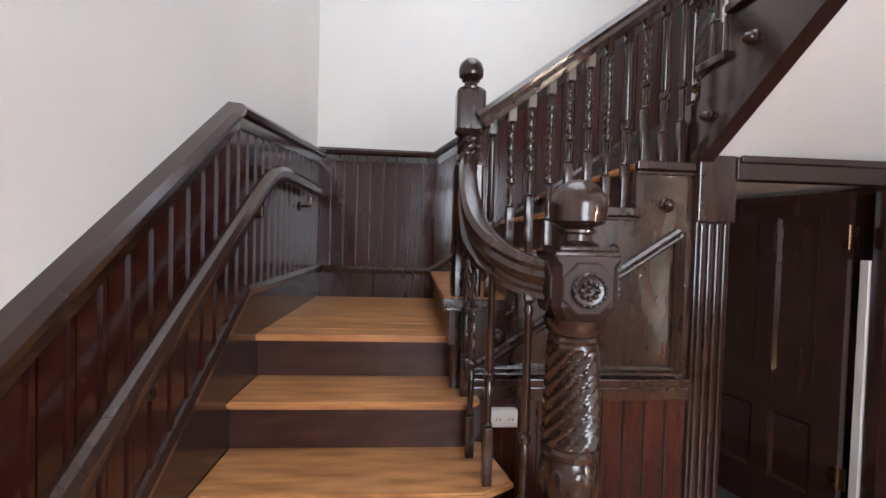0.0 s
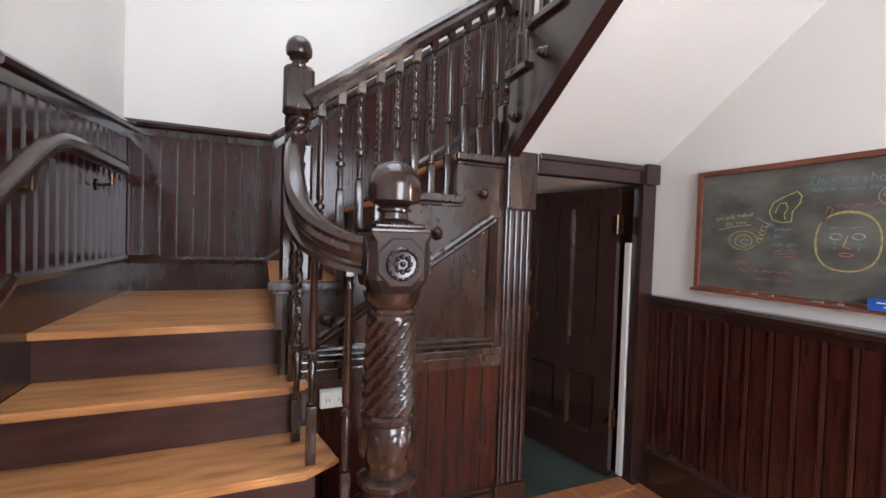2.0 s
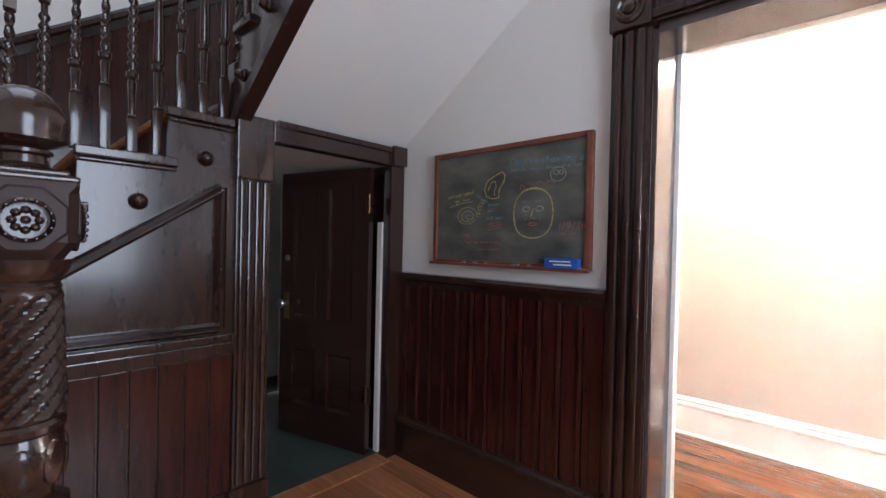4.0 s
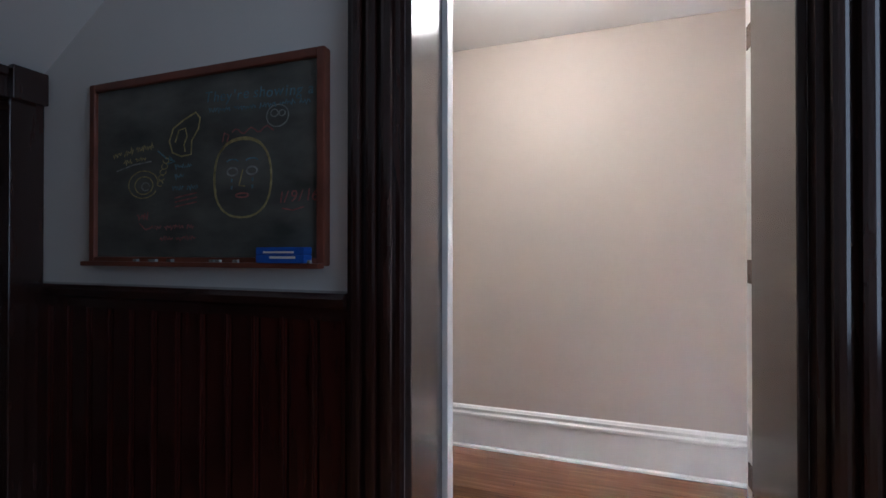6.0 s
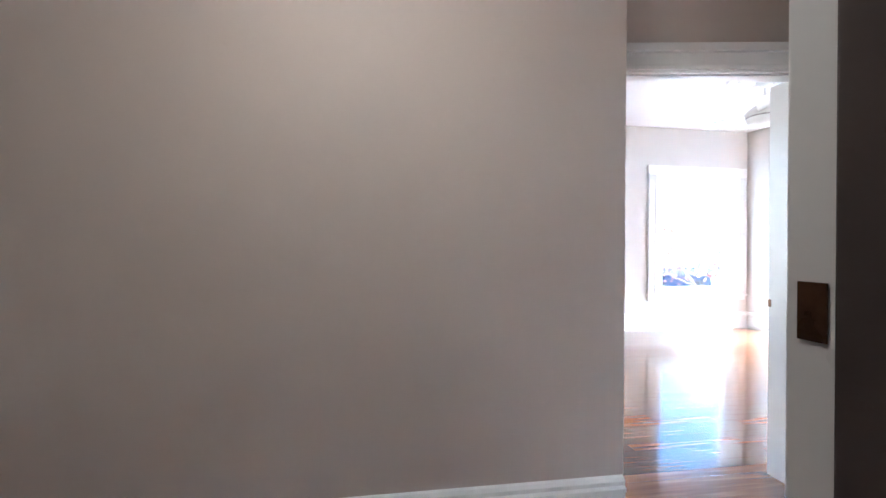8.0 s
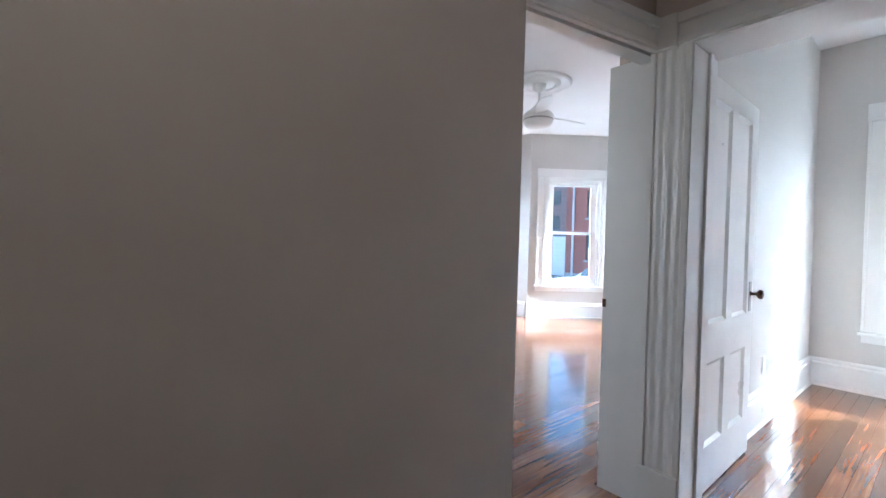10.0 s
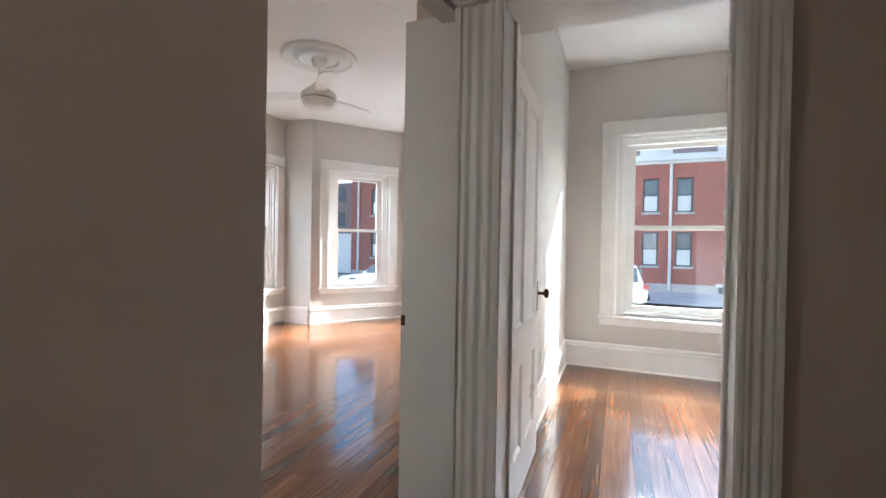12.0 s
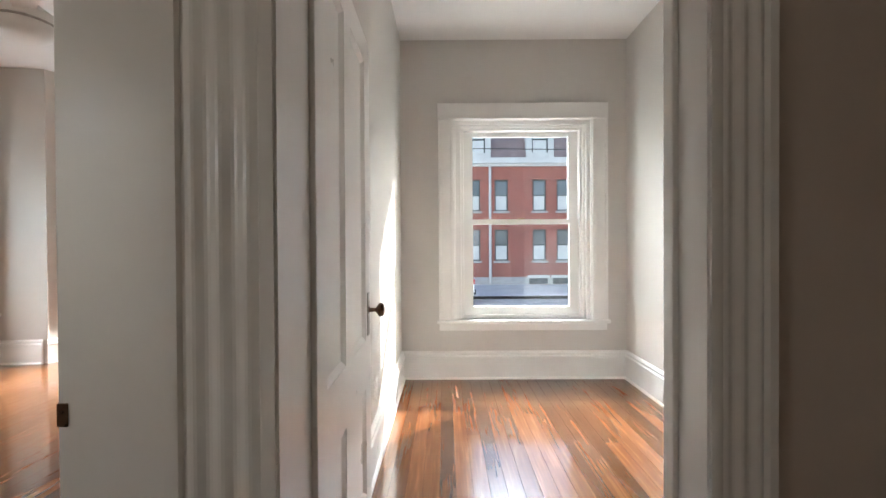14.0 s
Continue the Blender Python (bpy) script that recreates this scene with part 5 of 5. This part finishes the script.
# ---- ceiling lights ----
cl1 = thing("ceiling_light", "brass and frosted glass ceiling light", "ceiling light", (3.415, -2.93, RZ))
part("canopy", lathe(bmesh.new(), 0, 0, [(0.09, 0), (0.09, -0.02), (0.05, -0.04), (0.02, -0.045)], 24), M_BRASS, cl1, "brass canopy", True)
part("stem", cyl(bmesh.new(), (0, 0, -0.04), (0, 0, -0.16), 0.008), M_BRASS, cl1)
part("bowl", lathe(bmesh.new(), 0, 0, [(0.16, -0.13), (0.158, -0.15), (0.135, -0.19), (0.09, -0.22), (0.02, -0.235)], 32), M_PLASTIC, cl1, "frosted glass bowl", True)
part("finial", lathe(bmesh.new(), 0, 0, [(0.02, -0.232), (0.028, -0.245), (0.014, -0.26), (0.018, -0.275), (0.006, -0.30), (0.001, -0.305)], 16), M_BRONZE, cl1, "dark bronze finial", True)
cl2 = thing("ceiling_light", "round flush ceiling light lit warm", "ceiling light", (3.45, 0.75, AZ))
part("base", lathe(bmesh.new(), 0, 0, [(0.11, 0), (0.11, -0.025), (0.10, -0.03)], 28), M_BRASS, cl2, "", True)
sh = part("shade", lathe(bmesh.new(), 0, 0, [(0.10, -0.028), (0.098, -0.05), (0.07, -0.062), (0.002, -0.066)], 28), M_LAMP, cl2, "lit frosted glass shade", True)

# ---- outlet in the small room ----
o2 = thing("wall_outlet", "white outlet plate low on the greige wall", "outlet", (SX1 - 0.004, -3.1, 0.40))
part("plate", boxes(((-0.004, -0.035, -0.057), (0.004, 0.035, 0.057)), bevel=0.002), M_PLASTIC, o2)
for s in (-1, 1):
    part("socket", boxes(((-0.007, -0.015, s * 0.022 - 0.013), (-0.004, 0.015, s * 0.022 + 0.013)), bevel=0.001), M_PLASTIC, o2)


# ---- street ----
GZ = -1.0
structure("ground", boxes(((-600, -900, GZ - 0.4), (700, -4.85, GZ - 0.15))), M_ASPHALT, "grey asphalt ground reaching the horizon", "ground")
structure("road", boxes(((-80, -19.2, GZ - 0.2), (90, -9.0, GZ - 0.12))), M_ASPHALT, "grey asphalt street", "road")
structure("pavement_far", boxes(((-80, -24.6, GZ - 0.3), (45, -19.2, GZ))), M_CONC, "pale concrete pavement across the street", "pavement")
structure("pavement_near", boxes(((-80, -9.0, GZ - 0.3), (45, -6.9, GZ))), M_CONC, "pale concrete pavement before the house", "pavement")
structure("kerb_far", boxes(((-80, -19.35, GZ - 0.3), (45, -19.2, GZ + 0.012))), M_STONE, "granite kerb", "kerb")

FY = -24.6
row = thing("brick_building", "three-storey red brick row house with a slate mansard", "building", (0, FY, GZ))


def rp(name, bm, mat, label="", parent=None):
    return part(name, bm, mat, parent or row, label)


WX = [2.35, 0.82, -1.27, -2.6, -4.7, -6.4, -8.5, -10.6, 4.5, 6.6, 9.2, 11.3, 14.0, 16.2, 18.6]
openings = [(x - 0.37, x + 0.37, z, z + 1.72) for x in WX for z in (1.32, 4.06)]
xs = sorted({-14.0, 20.5, *[o[0] for o in openings], *[o[1] for o in openings]})
zs = [0, 1.32, 3.04, 4.06, 5.78, 6.65]
bm = bmesh.new()
for i in range(len(xs) - 1):
    for j in range(len(zs) - 1):
        cx, cz = (xs[i] + xs[i + 1]) / 2, (zs[j] + zs[j + 1]) / 2
        if not any(o[0] < cx < o[1] and o[2] < cz < o[3] for o in openings):
            box(bm, (xs[i], -0.35, zs[j]), (xs[i + 1], 0, zs[j + 1]))
box(bm, (20.15, -12, 0), (20.5, -0.35, 6.65))
rp("brick_wall", bm, M_BRICK)
rp("foundation", boxes(((-14, 0, 0), (20.5, 0.06, 0.42))), M_STONE, "grey stone foundation")
rp("cornice", boxes(((-14.1, -0.2, 6.65), (20.6, 0.28, 6.95)), ((-14.1, 0, 6.5), (20.6, 0.12, 6.66))), M_CONC, "pale painted cornice")
rp("mansard_roof", prism(bmesh.new(), [(0.05, 6.95), (-1.2, 9.6), (-8, 9.6), (-8, 6.95)], "x", -14, 20.5), M_SLATE, "dark slate mansard roof")
for xa, xb, za, zb in openings:
    w = rp("window", boxes(((xa, -0.16, za), (xa + 0.07, -0.08, zb)), ((xb - 0.07, -0.16, za), (xb, -0.08, zb)), ((xa + 0.07, -0.16, zb - 0.08), (xb - 0.07, -0.08, zb)), ((xa + 0.07, -0.16, za), (xb - 0.07, -0.08, za + 0.07)), ((xa + 0.07, -0.15, (za + zb) / 2 - 0.03), (xb - 0.07, -0.09, (za + zb) / 2 + 0.03))), M_DFRAME)
    rp("pane", boxes(((xa + 0.07, -0.135, (za + zb) / 2), (xb - 0.07, -0.125, zb - 0.08))), M_DGLASS, "", w)
    rp("blind", boxes(((xa + 0.07, -0.14, za + 0.07), (xb - 0.07, -0.13, (za + zb) / 2))), M_BLIND, "pale blind behind the glass", w)
    rp("sill", boxes(((xa - 0.08, -0.05, za - 0.12), (xb + 0.08, 0.08, za))), M_STONE, "", w)
    rp("lintel", boxes(((xa - 0.08, -0.02, zb), (xb + 0.08, 0.03, zb + 0.16))), M_BRICK, "", w)
for x in (-1.3, 2.15, 7.4, 12.0, 17.0, -6.0):
    d = rp("dormer", boxes(((x - 0.75, -2.2, 6.97), (x - 0.45, 0.1, 8.75)), ((x + 0.45, -2.2, 6.97), (x + 0.75, 0.1, 8.75)), ((x - 0.85, -2.2, 8.7), (x + 0.85, 0.2, 8.95)), ((x - 0.45, -2.2, 6.97), (x + 0.45, 0.05, 7.25))), M_CONC, "white painted dormer")
    rp("dormer_sash", boxes(((x - 0.45, -0.1, 7.95), (x + 0.45, -0.02, 8.03)), ((x - 0.45, -0.1, 7.25), (x - 0.37, -0.02, 8.7)), ((x + 0.37, -0.1, 7.25), (x + 0.45, -0.02, 8.7))), M_DFRAME, "", d)
    rp("dormer_pane", boxes(((x - 0.37, -0.08, 7.25), (x + 0.37, -0.06, 8.7))), M_BLIND, "", d)
rp("downpipe", cyl(bmesh.new(), (1.45, 0.1, 0.1), (1.45, 0.1, 6.6), 0.075), M_CONC, "white painted downpipe")
rp("downpipe", cyl(bmesh.new(), (19.9, 0.1, 0.1), (19.9, 0.1, 6.6), 0.075), M_CONC, "white painted downpipe")
for x in (-1.2, -2.5, 4.6, 9.2):
    rp("cellar_window", boxes(((x - 0.5, 0.06, 0.05), (x + 0.5, 0.1, 0.36))), M_DFRAME)
    rp("cellar_sill", boxes(((x - 0.6, 0.06, 0.38), (x + 0.6, 0.16, 0.52))), M_CONC)

gar = thing("garage_building", "pale garage front with a wide metal door", "building", (23.2, -26.5, GZ))
part("wall", boxes(((-2.6, -6, 0), (-1.9, 0, 3.4)), ((1.9, -6, 0), (2.6, 0, 3.4)), ((-1.9, -6, 2.9), (1.9, 0, 3.4))), M_GREYWALL, gar)
part("garage_door", boxes(*[((-1.9, -0.2, 0.02 + k * 0.29), (1.9, -0.12, 0.3 + k * 0.29)) for k in range(10)]), M_PLASTIC, gar, "pale ribbed metal garage door")
part("sign", boxes(((-0.2, -0.12, 1.7), (0.5, -0.1, 2.3)), bevel=0.01), M_YELLOW, gar, "small yellow sign with an illegible print")
part("sign_print", boxes(((-0.1, -0.1, 2.05), (0.4, -0.095, 2.12)), ((-0.1, -0.1, 1.87), (0.4, -0.095, 1.93))), M_DFRAME, gar)


def block(name, x, y, w, d, h, mat, label, cols, rows, m=None):
    b = thing(name, label, "building", (x, y, GZ))
    part("wall", boxes(((-w / 2, -d / 2, 0), (w / 2, d / 2, h)), ((-w / 2 - 0.2, -d / 2 - 0.2, h), (w / 2 + 0.2, d / 2 + 0.2, h + 0.4))), mat, b)
    for i in range(cols):
        for j in range(rows):
            z = 1.2 + j * h / rows
            yc = -d / 2 + (i + 0.5) * d / cols
            part("window", boxes(((-w / 2 - 0.06, yc - 0.6, z), (-w / 2 + 0.05, yc + 0.6, z + 1.6))), M_DGLASS, b)
            xc = -w / 2 + (i + 0.5) * w / cols
            part("window", boxes(((xc - 0.6, d / 2 - 0.05, z), (xc + 0.6, d / 2 + 0.06, z + 1.6))), M_DGLASS, b)
    return b


block("apartment_block", 46, -31, 12, 14, 12, M_GREYWALL, "pale grey apartment block beyond the trees", 4, 4)
block("warehouse", 52, -14, 12, 16, 9.5, M_BRICK, "low red brick warehouse down the street", 5, 2)
block("row_house", 33, -46, 14, 10, 8.5, M_SLATE, "dark grey row house far down the side street", 5, 3)
for zc in (4.75, 5.9):
    cab = thing("overhead_cable", "thin black overhead street cable", "cable", (0, -17, zc))
    part("wire", sweep(bmesh.new(), [(x, 0, 0.0009 * (x - 5) ** 2 + (0.02 if zc < 5 else 0.025) * x) for x in range(-36, 50, 4)], [(-0.014, -0.014), (0.014, -0.014), (0.014, 0.014), (-0.014, 0.014)]), M_TYRE, cab)


def car(name, m, body_mat, label, suv=True, L=4.7):
    """Local x along the car, nose to +x, z = 0 at the road."""
    c = thing(name, label, "car")
    c.matrix_world = m
    h = 1.72 if suv else 1.42
    hw = 0.93
    lo = [(-L / 2, 0.45), (-L / 2 + 0.05, 0.95), (-L / 2 + 0.15, 1.02 if suv else 0.95), (L * 0.20, 1.02 if suv else 0.92), (L / 2 - 0.25, 0.92 if suv else 0.78), (L / 2, 0.72), (L / 2, 0.38), (L / 2 - 0.1, 0.28), (-L / 2 + 0.1, 0.3)]
    bm = prism(bmesh.new(), lo, "y", -hw, hw)
    bmesh.ops.bevel(bm, geom=bm.edges[:], offset=0.07, segments=3, affect="EDGES")
    part("body", bm, body_mat, c, "", True)
    x0 = -L / 2 + (0.15 if suv else 0.7)
    cab_ = [(x0, 1.0 if suv else 0.92), (x0 + 0.28, h), (L * 0.04, h), (L * 0.22, 1.0 if suv else 0.92)]
    bm = bmesh.new()
    a = [bm.verts.new((x, -hw + (0.05 if z < 1.2 else 0.2), z)) for x, z in cab_]
    b = [bm.verts.new((x, hw - (0.05 if z < 1.2 else 0.2), z)) for x, z in cab_]
    bm.faces.new(a)
    bm.faces.new(b[::-1])
    for i in range(4):
        bm.faces.new((a[i], b[i], b[(i + 1) % 4], a[(i + 1) % 4]))
    bmesh.ops.bevel(bm, geom=bm.edges[:], offset=0.05, segments=2, affect="EDGES")
    part("cabin", bm, body_mat, c, "", True)
    zb, zt = (1.07, h - 0.12) if suv else (0.97, h - 0.1)
    for s in (-1, 1):
        for xa, xb in ((x0 + 0.25, -L * 0.17), (-L * 0.15, L * 0.0), (L * 0.015, L * 0.14)):
            bm = bmesh.new()
            ya, yb = s * (hw - 0.055), s * (hw - 0.165)
            t0 = 0.1 if xa < 0.0 else 0
            q = [(xa - 0.06 if xa == x0 + 0.25 else xa, ya, zb), (xb + (0.08 if xb > 0.3 else 0), ya, zb), (xb - (0.16 if xb > 0.3 else 0), yb, zt), (xa, yb, zt)]
            f0 = [bm.verts.new((x, y + s * 0.012, z)) for x, y, z in q]
            f1 = [bm.verts.new((x, y - s * 0.03, z)) for x, y, z in q]
            bm.faces.new(f0)
            bm.faces.new(f1[::-1])
            for i in range(4):
                bm.faces.new((f0[i], f1[i], f1[(i + 1) % 4], f0[(i + 1) % 4]))
            part("side_window", bm, M_DGLASS, c, "dark tinted car window")
        part("tail_light", boxes(((-L / 2 - 0.01, s * 0.86 - 0.12, 0.82), (-L / 2 + 0.18, s * 0.86 + 0.085, 1.0)), bevel=0.02), M_CARRED, c, "red tail light")
        part("headlight", boxes(((L / 2 - 0.3, s * 0.75 - 0.15, 0.68), (L / 2 - 0.02, s * 0.75 + 0.17, 0.82)), bevel=0.03), M_DGLASS, c, "clear headlight")
        for x in (-L * 0.30, L * 0.31):
            bm = cyl(bmesh.new(), (x, s * 0.72, 0.36), (x, s * 0.945, 0.36), 0.36, 28)
            w = part("wheel", bm, M_TYRE, c, "black tyre", True)
            bm = cyl(bmesh.new(), (x, s * 0.945, 0.36), (x, s * 0.955, 0.36), 0.12, 12)
            for k in range(5):
                an = k * 2 * math.pi / 5
                cyl(bm, (x, s * 0.95, 0.36), (x + 0.23 * math.cos(an), s * 0.95, 0.36 + 0.23 * math.sin(an)), 0.04, 6)
            part("rim", bm, M_CARGREY, w, "five-spoke alloy rim")
    part("rear_window", boxes(((x0 + 0.06, -0.62, zb + 0.05), (x0 + 0.2, 0.62, zt - 0.05))), M_DGLASS, c, "dark rear window")
    part("bumper", boxes(((-L / 2 - 0.06, -0.85, 0.4), (-L / 2 + 0.1, 0.85, 0.58)), bevel=0.03), M_TYRE, c, "dark lower bumper")
    return c


car("parked_suv", pose(5.15, -18.2, GZ - 0.12, 0, 0, 0), M_CARWHITE, "white SUV parked at the far kerb", True)
tagged(car("parked_car", pose(24.0, -15.2, GZ - 0.12, 0, 0, 100), M_CARBLUE, "dark blue car parked down the street", False, 4.4), group="cars parked along the street")
tagged(car("parked_car", pose(27.5, -17.5, GZ - 0.12, 0, 0, 100), M_CARGREY, "silver car parked down the street", False, 4.4), group="cars parked along the street")
tagged(car("parked_car", pose(31.0, -16.0, GZ - 0.12, 0, 0, 95), M_CARRED, "red car parked down the street", False, 4.4), group="cars parked along the street")
tagged(car("parked_car", pose(14.0, -18.1, GZ - 0.12, 0, 0, 0), M_CARWHITE, "white car parked at the far kerb", False, 4.4), group="cars parked along the street")

# ---- tree by the side window ----
tree = thing("street_tree", "young tree with sparse orange and red autumn leaves", "tree", (13.2, -8.4, GZ - 0.15))
rt = random.Random(11)
bm = bmesh.new()
tips = []


def limb(p, d, r, ln, depth):
    q = p + d * ln
    cyl(bm, p, q, r, 7, r * 0.65)
    if depth == 0:
        tips.append(q)
        return
    for k in range(rt.choice((2, 3, 3))):
        nd = (d + Vector((rt.uniform(-0.8, 0.8), rt.uniform(-0.8, 0.8), rt.uniform(-0.25, 0.5)))).normalized()
        limb(p + d * ln * rt.uniform(0.6, 1.0), nd, r * 0.6, ln * rt.uniform(0.6, 0.85), depth - 1)
    tips.append(q)


limb(Vector((0, 0, 0)), Vector((0.02, 0.03, 1)).normalized(), 0.08, 1.3, 4)
part("trunk", bm, M_BARK, tree)
verts, faces = [], []
for tp in tips:
    for k in range(rt.randint(20, 36)):
        c = tp + Vector((rt.gauss(0, 0.24), rt.gauss(0, 0.24), rt.gauss(0, 0.2)))
        a = Vector((rt.uniform(-1, 1), rt.uniform(-1, 1), rt.uniform(-1, 1))).normalized() * rt.uniform(0.035, 0.07)
        b = a.cross(Vector((rt.uniform(-1, 1), rt.uniform(-1, 1), rt.uniform(-1, 1)))).normalized() * 0.03
        i = len(verts)
        verts += [tuple(c - a), tuple(c + b), tuple(c + a), tuple(c - b + a.cross(b) * 2)]
        faces += [(i, i + 1, i + 2), (i, i + 2, i + 3)]
me = bpy.data.meshes.new("crown")
me.from_pydata(verts, [], faces)
me.materials.append(M_LEAF)
crown = new("crown", me)
crown.parent = tree
tagged(crown, "sparse orange and red leaves", "", "", "stuff")


# ---- floor boards ----
def planks(prefix_parent, x0, x1, y0, y1, w, mat, lengths, seed, axis="y"):
    rf = random.Random(seed)
    x = x0
    while x < x1 - 0.005:
        xe = min(x + w, x1)
        y = y0 - rf.uniform(0, lengths)
        while y < y1:
            ye = y + rf.uniform(0.8, 1.2) * lengths
            a, b = max(y, y0), min(ye, y1)
            if b - a > 0.02:
                bmk = bmesh.new()
                box(bmk, (x + 0.0008, a + 0.0008, -0.022), (xe - 0.0008, b - 0.0008, rf.uniform(-0.0006, 0.0)))
                part("floor_board", bmk, mat, prefix_parent)
            y = ye
        x = xe


flat_floor = bpy.data.objects["floor_flat_base"]
planks(flat_floor, SX0, SX1, WY, -1.6, 0.083, M_FLOOR, 3.2, 1)
planks(flat_floor, XF, 4.30, -1.36, 2.6, 0.083, M_FLOOR, 2.6, 2)
planks(flat_floor, 4.62, 8.5, -6.32, 0.4, 0.083, M_FLOOR, 3.4, 3)
hall_floor = bpy.data.objects["floor_hall_base"]
planks(hall_floor, 0.9, XR, -1.2, 2.42, 0.085, M_HFLOOR, 2.2, 4)
